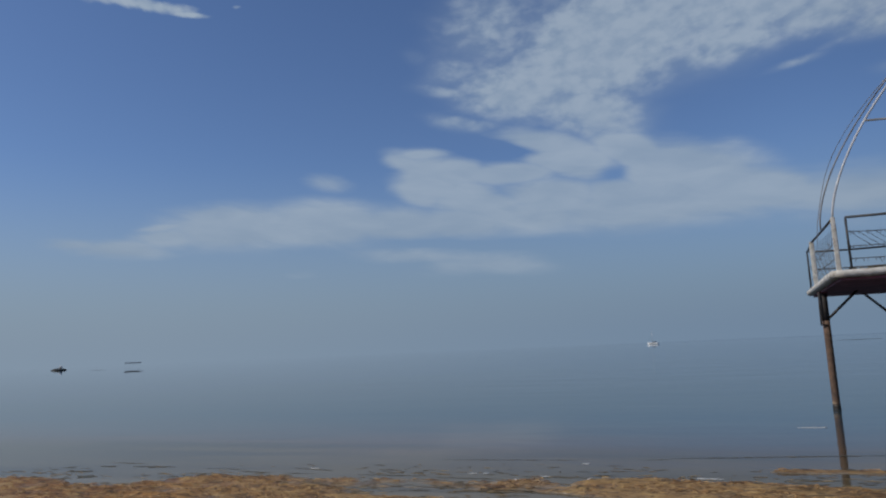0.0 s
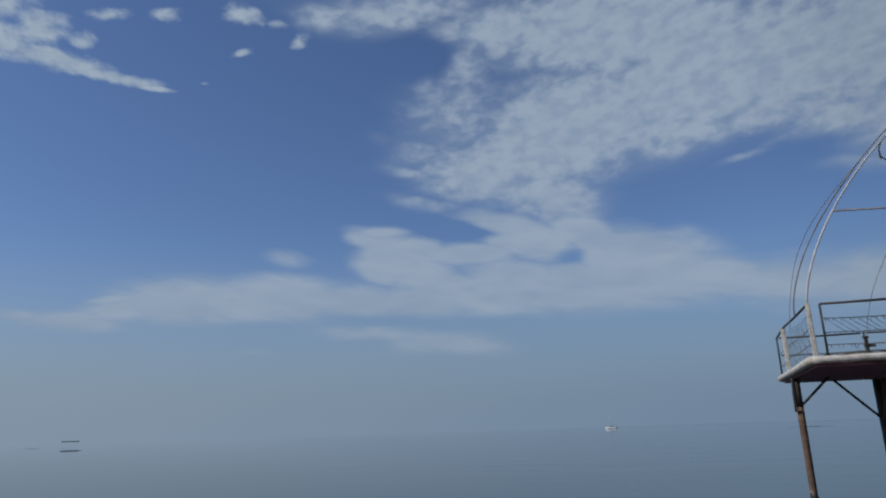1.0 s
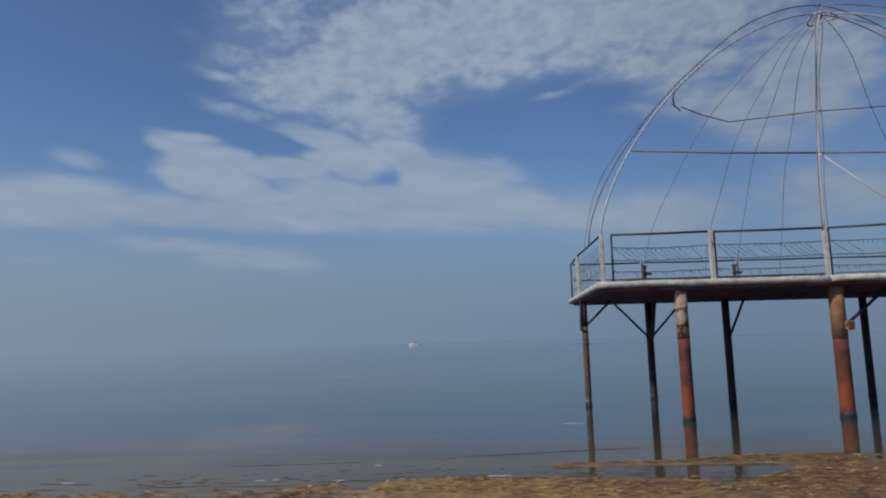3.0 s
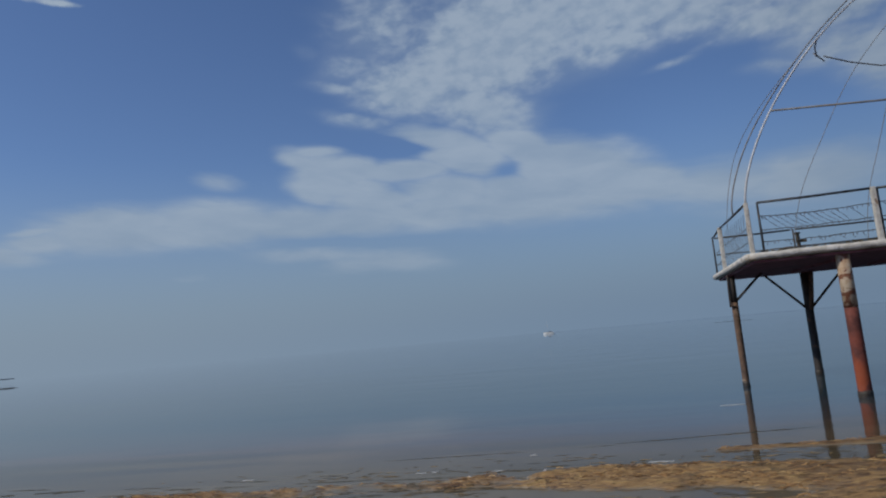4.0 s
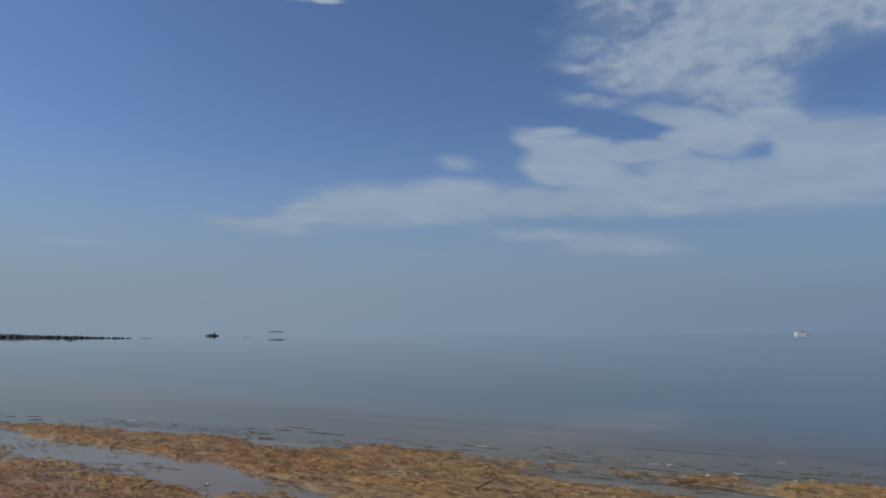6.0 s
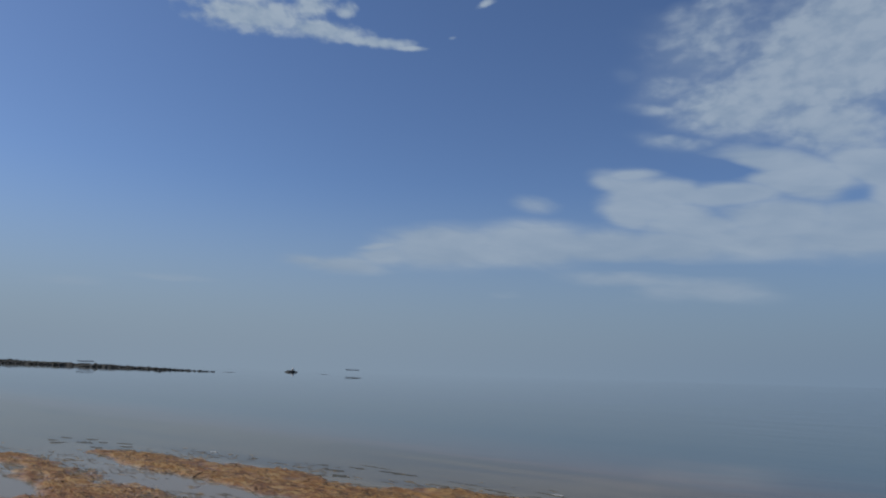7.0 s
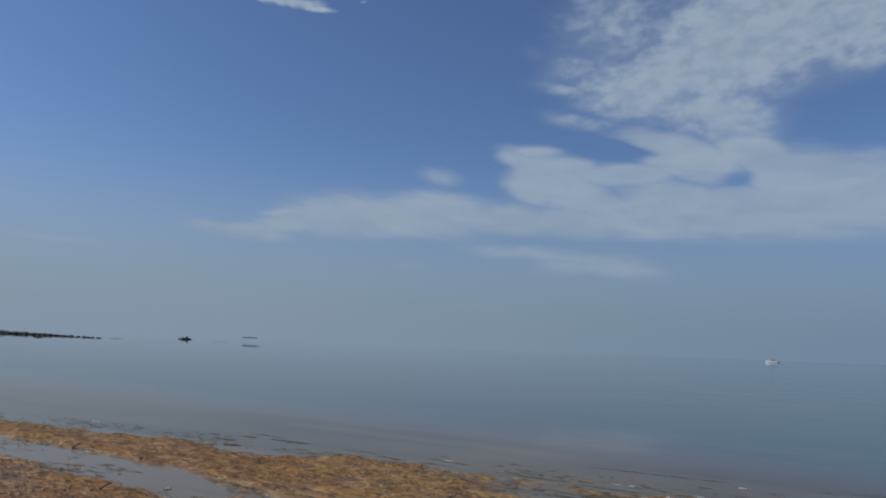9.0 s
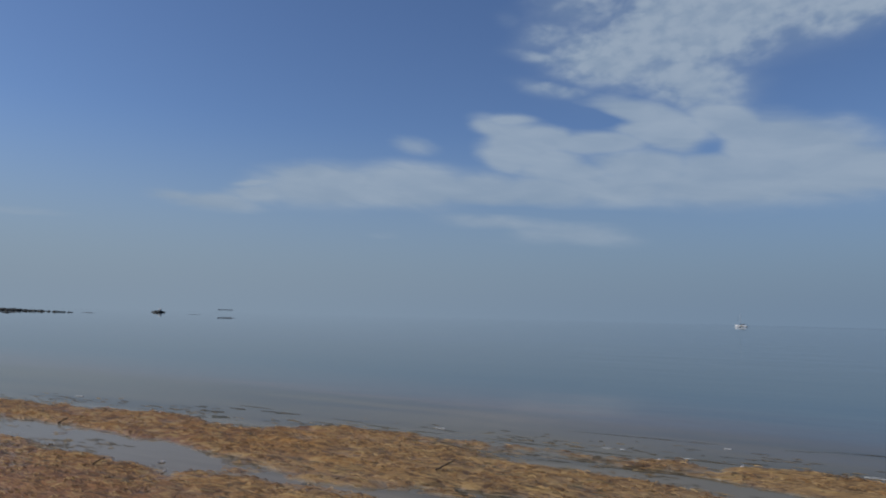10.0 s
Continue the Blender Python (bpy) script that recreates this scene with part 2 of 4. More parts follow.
def water_material():
    mat, q, bsdf = material("sea_water")
    p = place(q)
    s = q.node("ShaderNodeSeparateXYZ")
    q.t.links.new(p, s.inputs[0])
    patches = q.noise(q.stretch(p, 0.05, 0.22, 1.0), 1.0, 4.0, 0.6)
    # nearer the land the bottom shows: olive weed at the edge, then brown mud, then deep water
    off = q.m("ADD", q.m("SUBTRACT", s.outputs[1], q.m("MULTIPLY", q.m("MINIMUM", s.outputs[0], 0.0), -0.10)), q.m("MULTIPLY", q.m("SUBTRACT", patches, 0.5), 6.0))
    bands = q.step(q.noise(q.stretch(p, 0.16, 1.3, 1.0), 1.0, 5.0, 0.6), 0.42, 0.66)
    olive = q.mix(bands, (0.165, 0.130, 0.074), (0.115, 0.091, 0.057))
    mud = q.mix(bands, (0.185, 0.118, 0.076), (0.110, 0.080, 0.058))
    bed = q.mix(q.step(off, 8.2, 10.4), olive, mud)
    bed = q.mix(q.m("MULTIPLY", q.step(q.m("ADD", s.outputs[1], bands), 8.2, 6.0), q.step(s.outputs[0], -15.5, -10.5)), bed, q.mix(bands, (0.235, 0.192, 0.130), (0.165, 0.137, 0.093)))
    bed_tone = q.m("SUBTRACT", 1.0, q.step(q.m("ADD", s.outputs[0], q.m("MULTIPLY", patches, 3.0)), -4.0, 2.5, 0.0, 0.45))   # the bottom gets darker towards the right, where the piles stand
    bed = q.mix(1.0, bed, q.combine(bed_tone, bed_tone, bed_tone), "MULTIPLY")
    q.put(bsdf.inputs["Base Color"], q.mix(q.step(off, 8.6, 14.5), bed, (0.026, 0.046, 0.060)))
    q.put(bsdf.inputs["Roughness"], q.step(off, 7.5, 20.0, 0.06, 0.004))
    q.put(bsdf.inputs["IOR"], q.step(off, 8.0, 13.0, 1.14, 1.33))   # scum dulls the shallows
    ripple = q.noise(q.stretch(p, 1.1, 2.6, 1.0), 1.0, 4.0, 0.55, 0.6)
    swell = q.noise(q.stretch(p, 0.10, 0.30, 1.0), 1.0, 4.0, 0.55, 0.5)
    # a light breeze ruffles the water out to the right; it lies like glass to the left
    bearing = q.m("DIVIDE", q.m("ADD", s.outputs[0], q.m("MULTIPLY", s.outputs[1], 0.42)), q.m("ADD", s.outputs[1], 25.0))
    breeze = q.step(bearing, -0.3, 0.4, 0.05, 1.0)
    calm = q.m("MULTIPLY", q.step(s.outputs[1], 9.0, 60.0, 0.16, 1.0), breeze)
    wind = q.m("MULTIPLY", q.step(s.outputs[1], 350.0, 800.0, 0.0, 2.5), q.step(bearing, 0.24, 0.44))   # it lies on the open sea to the right
    calm = q.m("MULTIPLY", calm, q.m("ADD", 1.0, wind))
    h = q.m("ADD", q.m("MULTIPLY", ripple, q.m("MULTIPLY", calm, 0.03)), q.m("MULTIPLY", swell, q.m("MULTIPLY", calm, 0.12)))
    b = q.node("ShaderNodeBump")
    b.inputs["Strength"].default_value, b.inputs["Distance"].default_value = WAVES, 1.0
    q.t.links.new(h, b.inputs["Height"])
    q.t.links.new(b.outputs[0], bsdf.inputs["Normal"])
    return mat


def beach_material():
    """Rotting sea grass on wet mud: ochre and brown mats, bare where the sheet lies low."""
    mat, q, bsdf = material("weed_covered_shore")
    p = place(q)
    s = q.node("ShaderNodeSeparateXYZ")
    q.t.links.new(p, s.inputs[0])
    mats = q.noise(q.stretch(p, 0.8, 1.6, 1.0), 1.0, 4.0, 0.6, 0.4)
    tufts = q.noise(q.stretch(p, 3.4, 8.0, 6.0), 1.0, 4.0, 0.60, 0.9)
    fibres = q.noise(q.stretch(p, 9.0, 30.0, 24.0), 1.0, 3.0, 0.60, 0.9)
    wet = q.step(q.m("ADD", s.outputs[0], q.m("MULTIPLY", q.m("SUBTRACT", mats, 0.5), 7.0)), -0.5, 3.5)
    ochre = q.mix(q.step(mats, 0.36, 0.62), (0.325, 0.156, 0.036), (0.205, 0.084, 0.024))
    pale = q.step(q.m("ADD", s.outputs[0], q.m("MULTIPLY", q.m("SUBTRACT", mats, 0.5), 5.0)), -7.0, -3.0)   # drier, yellower weed
    ochre = q.mix(q.m("MULTIPLY", pale, 0.6), ochre, (0.31, 0.21, 0.095))
    ochre = q.mix(q.m("MULTIPLY", q.step(tufts, 0.50, 0.64), 0.85), ochre, (0.41, 0.26, 0.095))
    red = q.step(s.outputs[1], 4.6, 3.4)   # older, redder weed up the shore
    ochre = q.mix(q.m("MULTIPLY", red, 0.6), ochre, (0.22, 0.085, 0.042))
    # low tufts and fibres darkened: shade between clumps put into the weed's colour
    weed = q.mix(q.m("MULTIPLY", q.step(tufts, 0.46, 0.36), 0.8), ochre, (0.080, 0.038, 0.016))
    weed = q.mix(q.m("MULTIPLY", q.step(fibres, 0.54, 0.66), 0.55), weed, (0.50, 0.335, 0.14))
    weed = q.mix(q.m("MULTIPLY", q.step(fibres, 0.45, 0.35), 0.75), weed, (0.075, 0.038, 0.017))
    weed = q.mix(q.m("MULTIPLY", wet, 0.62), weed, q.mix(q.step(fibres, 0.38, 0.62), (0.035, 0.019, 0.010), (0.16, 0.090, 0.038)))
    mud = q.mix(q.step(tufts, 0.4, 0.6), (0.17, 0.135, 0.09), (0.26, 0.205, 0.135))
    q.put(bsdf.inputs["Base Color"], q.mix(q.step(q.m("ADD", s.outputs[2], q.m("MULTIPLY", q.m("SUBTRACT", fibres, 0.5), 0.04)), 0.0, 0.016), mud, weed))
    q.put(bsdf.inputs["Roughness"], q.step(s.outputs[2], 0.0, 0.05, 0.35, 0.9))
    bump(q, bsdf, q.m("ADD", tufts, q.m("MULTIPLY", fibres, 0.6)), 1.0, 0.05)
    return mat


def straw_material(name, tones):
    """Blades and scraps of weed, each of one tone out of a row from dark to pale."""
    mat, q, bsdf = material(name)
    r = q.node("ShaderNodeNewGeometry").outputs["Random Per Island"]
    ramp = q.node("ShaderNodeValToRGB")
    q.t.links.new(r, ramp.inputs[0])
    e = ramp.color_ramp.elements
    e[0].position, e[0].color = 0.0, (*tones[0], 1)
    e[1].position, e[1].color = 1.0, (*tones[-1], 1)
    for k, tone in enumerate(tones[1:-1]):
        e.new((k + 1) / (len(tones) - 1)).color = (*tone, 1)
    q.put(bsdf.inputs["Base Color"], ramp.outputs[0])
    bsdf.inputs["Roughness"].default_value = 0.75
    return mat


MAT_WATER, MAT_BEACH = water_material(), beach_material()
MAT_STRAND = straw_material("dead_sea_grass", ((0.07, 0.034, 0.014), (0.16, 0.080, 0.028), (0.27, 0.140, 0.045), (0.36, 0.205, 0.072), (0.50, 0.33, 0.14)))
MAT_SCRAP = straw_material("floating_weed_scraps", ((0.045, 0.040, 0.024), (0.075, 0.060, 0.032), (0.12, 0.088, 0.045), (0.20, 0.135, 0.06), (0.34, 0.235, 0.10)))
MAT_WHITE = weathered("peeling_white_paint", (0.66, 0.64, 0.58), (0.48, 0.46, 0.41), (0.26, 0.17, 0.11), 0.78, scale=11.0, stain_at=(0.58, 0.67), relief=0.006)
MAT_RIM = weathered("white_painted_concrete", (0.70, 0.67, 0.61), (0.50, 0.47, 0.41), (0.22, 0.17, 0.12), 0.88, scale=8.0, stain_at=(0.57, 0.68), relief=0.02)
MAT_UNDER = weathered("dark_red_primer", (0.25, 0.10, 0.125), (0.17, 0.075, 0.09), (0.06, 0.035, 0.04), 0.8, scale=3.0)
MAT_RUST = weathered("rusted_red_pipe", (0.19, 0.048, 0.030), (0.095, 0.032, 0.026), (0.30, 0.072, 0.028), 0.85, scale=5.0, stain_at=(0.56, 0.70), relief=0.008)


def splash_rust(name, mat):
    """Fresh orange rust with ragged edges in the splash zone over the water line."""
    q = Graph(mat.node_tree)
    bsdf = mat.node_tree.nodes["Principled BSDF"]
    p = place(q)
    sp = q.node("ShaderNodeSeparateXYZ")
    q.t.links.new(p, sp.inputs[0])
    z = q.m("ADD", sp.outputs[2], q.m("MULTIPLY", q.m("SUBTRACT", q.noise(q.stretch(p, 8.0, 8.0, 3.0), 1.0, 4.0, 0.6), 0.5), 0.7))
    fresh = q.m("MULTIPLY", q.step(z, 0.10, 0.20), q.step(z, 0.72, 0.42))
    old = bsdf.inputs["Base Color"].links[0].from_socket
    q.put(bsdf.inputs["Base Color"], q.mix(q.m("MULTIPLY", fresh, 0.8), old, (0.30, 0.066, 0.024)))
    mat.name = name
    return mat


MAT_RUST = splash_rust("rusted_red_pipe_with_fresh_rust", MAT_RUST)
MAT_PALE_RUST = weathered("rust_over_flaking_cream_paint", (0.50, 0.41, 0.30), (0.40, 0.28, 0.18), (0.17, 0.06, 0.03), 0.8, scale=9.0, stain_at=(0.49, 0.55))
MAT_TAN_RUST = weathered("rust_over_tan_paint", (0.34, 0.19, 0.10), (0.25, 0.115, 0.06), (0.50, 0.40, 0.28), 0.8, scale=7.0, stain_at=(0.58, 0.64))
MAT_WET = weathered("wet_black_weed_band", (0.022, 0.02, 0.018), (0.04, 0.032, 0.024), (0.07, 0.05, 0.035), 0.55, scale=12.0, relief=0.01)
MAT_TAR = weathered("black_corroded_pipe", (0.028, 0.026, 0.026), (0.045, 0.036, 0.032), (0.12, 0.06, 0.035), 0.7, scale=8.0, stain_at=(0.6, 0.68))
MAT_BROWN = weathered("brown_corroded_pipe", (0.16, 0.095, 0.06), (0.09, 0.06, 0.045), (0.30, 0.22, 0.15), 0.8, scale=9.0, stain_at=(0.58, 0.66))
MAT_STEEL = weathered("grey_steel_bar", (0.045, 0.05, 0.056), (0.075, 0.078, 0.08), (0.14, 0.085, 0.05), 0.55, 0.5, scale=14.0)
MAT_WIRE = weathered("rusty_wire", (0.10, 0.085, 0.075), (0.06, 0.055, 0.055), (0.16, 0.09, 0.05), 0.7, 0.3, scale=20.0)
MAT_ROD = weathered("weathered_thin_rod", (0.24, 0.24, 0.24), (0.17, 0.17, 0.17), (0.22, 0.16, 0.11), 0.7, 0.2, scale=3.0)
MAT_TUBE = weathered("silver_painted_tube", (0.56, 0.57, 0.57), (0.44, 0.45, 0.46), (0.28, 0.23, 0.18), 0.65, 0.1, scale=5.0, stain_at=(0.62, 0.75), relief=0.001)
MAT_STUMP = weathered("weathered_dark_timber", (0.085, 0.07, 0.045), (0.05, 0.045, 0.035), (0.16, 0.12, 0.08), 0.85, scale=10.0, long=0.3)
MAT_DECK = weathered("grey_deck_concrete", (0.30, 0.28, 0.25), (0.24, 0.22, 0.20), (0.15, 0.13, 0.11), 0.9, scale=3.0)
MAT_ROCK = weathered("dark_wet_rock", (0.034, 0.037, 0.031), (0.022, 0.025, 0.022), (0.062, 0.060, 0.044), 0.85, scale=0.9, relief=0.15)
MAT_SCRUB = weathered("olive_scrub", (0.075, 0.07, 0.03), (0.05, 0.055, 0.03), (0.11, 0.09, 0.045), 0.95, scale=1.4, relief=0.2)
MAT_PALE = weathered("pale_bird_stand_in", (0.70, 0.70, 0.67), (0.55, 0.55, 0.53), (0.3, 0.3, 0.3), 0.9, scale=1.5, stain_at=(0.7, 0.8))
# blue-grey for far things, distance haze mixed into the base colour
MAT_FAR = weathered("far_haze_grey", (0.16, 0.165, 0.18), (0.13, 0.14, 0.15), (0.10, 0.10, 0.10), 0.8, scale=0.6)
MAT_HULL = weathered("white_gelcoat", (0.86, 0.86, 0.84), (0.82, 0.82, 0.80), (0.55, 0.54, 0.50), 0.3, scale=1.0, stain_at=(0.7, 0.8), relief=0.0)
MAT_GLASS = weathered("dark_cabin_glass", (0.02, 0.025, 0.03), (0.03, 0.035, 0.04), (0.04, 0.04, 0.04), 0.15, scale=1.0, relief=0.0)
MAT_FOAM = weathered("sea_foam", (0.62, 0.63, 0.62), (0.45, 0.46, 0.45), (0.3, 0.3, 0.28), 0.9, scale=30.0)
MAT_FLOAT = weathered("floating_dark_weed", (0.080, 0.068, 0.036), (0.05, 0.05, 0.03), (0.17, 0.12, 0.06), 0.7, scale=8.0)
MAT_SHELL = weathered("white_shell", (0.75, 0.70, 0.66), (0.62, 0.56, 0.55), (0.45, 0.38, 0.33), 0.5, scale=30.0, relief=0.001)
MAT_STICK = weathered("wet_driftwood", (0.06, 0.04, 0.028), (0.10, 0.07, 0.045), (0.03, 0.02, 0.015), 0.8, scale=25.0)


# ---- shaping ----
def part(name, bm, mat, parent=None, label="", smooth=False):
    """Links a bmesh as one mesh object, under a thing or a part."""
    me = bpy.data.meshes.new(name)
    bm.to_mesh(me)
    bm.free()
    me.materials.append(mat)
    if smooth:
        me.shade_smooth()
    ob = new(name, me)
    if parent is not None:
        ob.parent = parent
        ob.matrix_parent_inverse = parent.matrix_world.inverted()
    return tagged(ob, label)


def thing(name, x, y, z, label, category, group="", kind=""):
    ob = new(name)
    ob.matrix_world = Matrix.Translation((x, y, z))
    ob.matrix_basis = Matrix.Translation((x, y, z))
    ob.empty_display_size = 0.2
    return tagged(ob, label, category, group, kind)


def box(bm, c, size, turn=0.0, bevel=0.0):
    m = Matrix.Translation(c) @ Matrix.Rotation(turn, 4, "Z") @ Matrix.Diagonal((*size, 1))
    made = bmesh.ops.create_cube(bm, size=1.0, matrix=m)["verts"]
    if bevel:
        edges = list({e for v in made for e in v.link_edges})
        bmesh.ops.bevel(bm, geom=edges, offset=bevel, segments=2, affect="EDGES")
    return bm


def tube(bm, pts, r, sides=8, r_end=None):
    """A round bar along points."""
    pts = [Vector(p) for p in pts]
    rings = []
    n = len(pts)
    up = None
    for i, p in enumerate(pts):
        d = (pts[min(i + 1, n - 1)] - pts[max(i - 1, 0)]).normalized()
        if up is None:
            up = Vector((0, 0, 1)) if abs(d.z) < 0.9 else Vector((1, 0, 0))
        a = d.cross(up).normalized()
        b = a.cross(d).normalized()
        up = b
        rad = r if r_end is None else r + (r_end - r) * i / (n - 1)
        rings.append([bm.verts.new(p + rad * (math.cos(t) * a + math.sin(t) * b)) for t in (k * math.tau / sides for k in range(sides))])
    for r0, r1 in zip(rings, rings[1:]):
        for k in range(sides):
            bm.faces.new((r0[k], r0[(k + 1) % sides], r1[(k + 1) % sides], r1[k]))
    bm.faces.new(rings[0][::-1])
    bm.faces.new(rings[-1])
    return bm


def bar(name, pts, r, mat, parent, label="", sides=8, wobble=0.0):
    if wobble:
        a, b = Vector(pts[0]), Vector(pts[-1])
        n = max(3, int((b - a).length / 0.25))
        pts = [a.lerp(b, i / n) + (Vector([random.uniform(-wobble, wobble) for _ in "xyz"]) if 0 < i < n else Vector()) for i in range(n + 1)]
    return part(name, tube(bmesh.new(), pts, r, sides), mat, parent, label, smooth=sides > 4)


def slab(bm, corners, z0, z1, bevel=0.0):
    lo = [bm.verts.new((x, y, z0)) for x, y in corners]
    hi = [bm.verts.new((x, y, z1)) for x, y in corners]
    n = len(corners)
    bm.faces.new(lo[::-1])
    bm.faces.new(hi)
    for k in range(n):
        bm.faces.new((lo[k], lo[(k + 1) % n], hi[(k + 1) % n], hi[k]))
    bmesh.ops.recalc_face_normals(bm, faces=bm.faces)
    if bevel:
        bmesh.ops.bevel(bm, geom=list(bm.edges), offset=bevel, segments=2, affect="EDGES")
    return bm


def lump(bm, c, size, rough=0.12, cuts=2, seed=0):
    """An uneven boulder."""
    made = bmesh.ops.create_icosphere(bm, subdivisions=cuts, radius=1.0)["verts"]
    for v in made:
        k = 1.0 + rough * noise.fractal(v.co * 1.3 + Vector((seed * 7.3, seed * 3.1, 0)), 1.0, 2.0, 3) * 1.6
        v.co = Vector(c) + Vector((v.co.x * size[0], v.co.y * size[1], v.co.z * size[2])) * k
    return bm


# ---- the shore: one sheet from the land behind to the sea bed far out ----
def lattice(shape_seed):
    table = np.random.RandomState(shape_seed).rand(256, 256)

    def value(x, y):
        xi, yi = np.floor(x).astype(int), np.floor(y).astype(int)
        fx, fy = x - xi, y - yi
        fx, fy = fx * fx * (3 - 2 * fx), fy * fy * (3 - 2 * fy)
        a, b = table[yi % 256, xi % 256], table[yi % 256, (xi + 1) % 256]
        c, d = table[(yi + 1) % 256, xi % 256], table[(yi + 1) % 256, (xi + 1) % 256]
        return (a * (1 - fx) + b * fx) * (1 - fy) + (c * (1 - fx) + d * fx) * fy - 0.5
    return value


VN = [lattice(k) for k in range(5)]


def sstep(v, lo, hi):
    k = np.clip((v - lo) / (hi - lo), 0, 1)
    return k * k * (3 - 2 * k)


WEED_EDGE = ((-40.0, 3.6), (-17.0, 4.9), (-13.4, 5.0), (-13.0, 5.5), (-12.6, 6.5), (-12.0, 6.75), (-10.4, 7.0), (-9.2, 6.95), (-8.6, 7.25), (-7.4, 6.9), (-6.6, 7.05), (-6.1, 7.55), (-5.4, 7.75), (-4.5, 7.5),
             (-4.0, 7.7), (-2.5, 7.65), (-1.8, 7.85), (-1.4, 7.5), (-1.05, 7.9), (-0.4, 7.85), (0.1, 7.7), (1.0, 7.6), (3.0, 7.5), (8.0, 7.6), (40.0, 8.5))


def shore_line(x):
    return np.interp(x, [p[0] for p in WEED_EDGE], [p[1] for p in WEED_EDGE]) + 0.12 + 0.16 * VN[0](x * 1.3, x * 0 + 3.3) + 0.14 * VN[1](x * 4.1, x * 0 + 9.1)


def ridge(x, y, line, half):
    """How near to a line through a few points (x ascending) a place lies, 1 on it to 0 at half metres."""
    lx, ly = [p[0] for p in line], [p[1] for p in line]
    mid = np.interp(x, lx, ly)
    ends = sstep(x, lx[0] - 0.8, lx[0] + 0.3) * (1 - sstep(x, lx[-1] - 0.3, lx[-1] + 0.8))
    return ends * np.clip(1 - np.abs(y - mid) / half, 0, 1) ** 0.7


POOL_NEAR = ((-13.6, 5.5), (-12.5, 5.5), (-11.0, 5.35), (-9.6, 5.25), (-8.0, 5.25), (-6.7, 4.95), (-5.6, 4.85), (-4.6, 4.9), (-2.4, 5.1), (0.5, 5.4))
POOL_MID = ((-3.6, 7.15), (-2.8, 7.1), (-2.1, 6.8), (-1.2, 6.7), (-0.4, 6.6), (0.2, 6.55), (0.8, 6.5))
POOL_FAR_LEFT = ((-16.0, 4.3), (-12.5, 4.2), (-10.6, 3.95), (-9.6, 3.75))
BAR_RIGHT = ((0.8, 8.4), (1.5, 8.5), (2.4, 8.5), (3.4, 8.6), (5.0, 8.75), (8.0, 9.1))


def shore_height(x, y):
    warp_x, warp_y = x + 0.5 * VN[2](x * 1.1, y * 1.1), y + 0.35 * VN[3](x * 1.3, y * 1.3)
    inland = shore_line(x) - y
    h = -0.072 + 0.108 * sstep(inland, -0.45, 0.5)
    h += 0.05 * sstep(-y, -4.6, 0.0) + 0.25 * sstep(-y, -3.0, 12.0)
    h -= 0.085 * (1.0 - 0.42 * sstep(x, -7.0, -4.8)) * ridge(warp_x, warp_y, POOL_NEAR, 0.58) + 0.075 * ridge(warp_x, warp_y, POOL_MID, 0.36)
    h -= 0.10 * ridge(warp_x, warp_y, POOL_FAR_LEFT, 0.4)
    h = np.where(x > 0.2, np.maximum(h, -0.11 + (0.135 + 0.06 * VN[4](x * 1.5, y * 3.0)) * ridge(warp_x, warp_y, BAR_RIGHT, 0.42)), h)
    h += 0.085 * sstep(x, 2.2, 3.6) * sstep(y, 6.8, 7.6) * (1 - sstep(y, 8.3, 8.8))
    h += 0.014 * sstep(x, -3.0, 1.0) * sstep(inland, -0.15, 0.2)
    h -= 0.006 * sstep(x, -5.4, -4.0) * (1 - sstep(x, -1.2, -0.2)) * sstep(y, 5.9, 6.6) * (1 - sstep(y, 7.5, 7.8))   # thin, half-drowned weed
    near = sstep(inland, -0.5, 0.2)
    slope = y + 0.12 * x   # windrows run slightly towards the sea
    h += near * (0.034 * VN[0](x * 0.9, slope * 2.2) + 0.034 * VN[1](x * 2.4, slope * 6.0) + 0.030 * VN[2](x * 5.0, slope * 11.0) + 0.013 * VN[3](x * 13.0, slope * 25.0))
    h -= 1.2 * sstep(-inland, 1.0, 60.0)
    return h


def axis(lo, hi, step, reach_lo, reach_hi):
    a = list(np.arange(lo, hi + step / 2, step))
    out, d = a[:], step
    while out[-1] < reach_hi:
        d *= 1.6
        out.append(min(out[-1] + d, reach_hi))
    d = step
    while out[0] > reach_lo:
        d *= 1.6
        out.insert(0, max(out[0] - d, reach_lo))
    return np.array(out)


def build_shore():
    xs, ys = axis(-17.0, 7.0, 0.045, -4800.0, 4800.0), axis(2.6, 9.8, 0.035, -4800.0, 4800.0)
    gx, gy = np.meshgrid(xs, ys)
    co = np.stack((gx, gy, shore_height(gx, gy)), -1).reshape(-1, 3)
    w, hgt = len(xs), len(ys)
    k = (np.arange(hgt - 1)[:, None] * w + np.arange(w - 1)[None, :]).ravel()
    faces = np.stack((k, k + 1, k + 1 + w, k + w), -1)
    me = bpy.data.meshes.new("ground")
    me.vertices.add(len(co))
    me.vertices.foreach_set("co", co.ravel().astype(np.float32))
    me.loops.add(faces.size)
    me.loops.foreach_set("vertex_index", faces.ravel().astype(np.int32))
    me.polygons.add(len(faces))
    me.polygons.foreach_set("loop_start", np.arange(0, faces.size, 4, dtype=np.int32))
    me.update(calc_edges=True)
    me.shade_smooth()
    me.materials.append(MAT_BEACH)
    return tagged(new("ground", me), "wet shore covered with rotting ochre and brown sea grass", "beach", kind="structure")


build_shore()


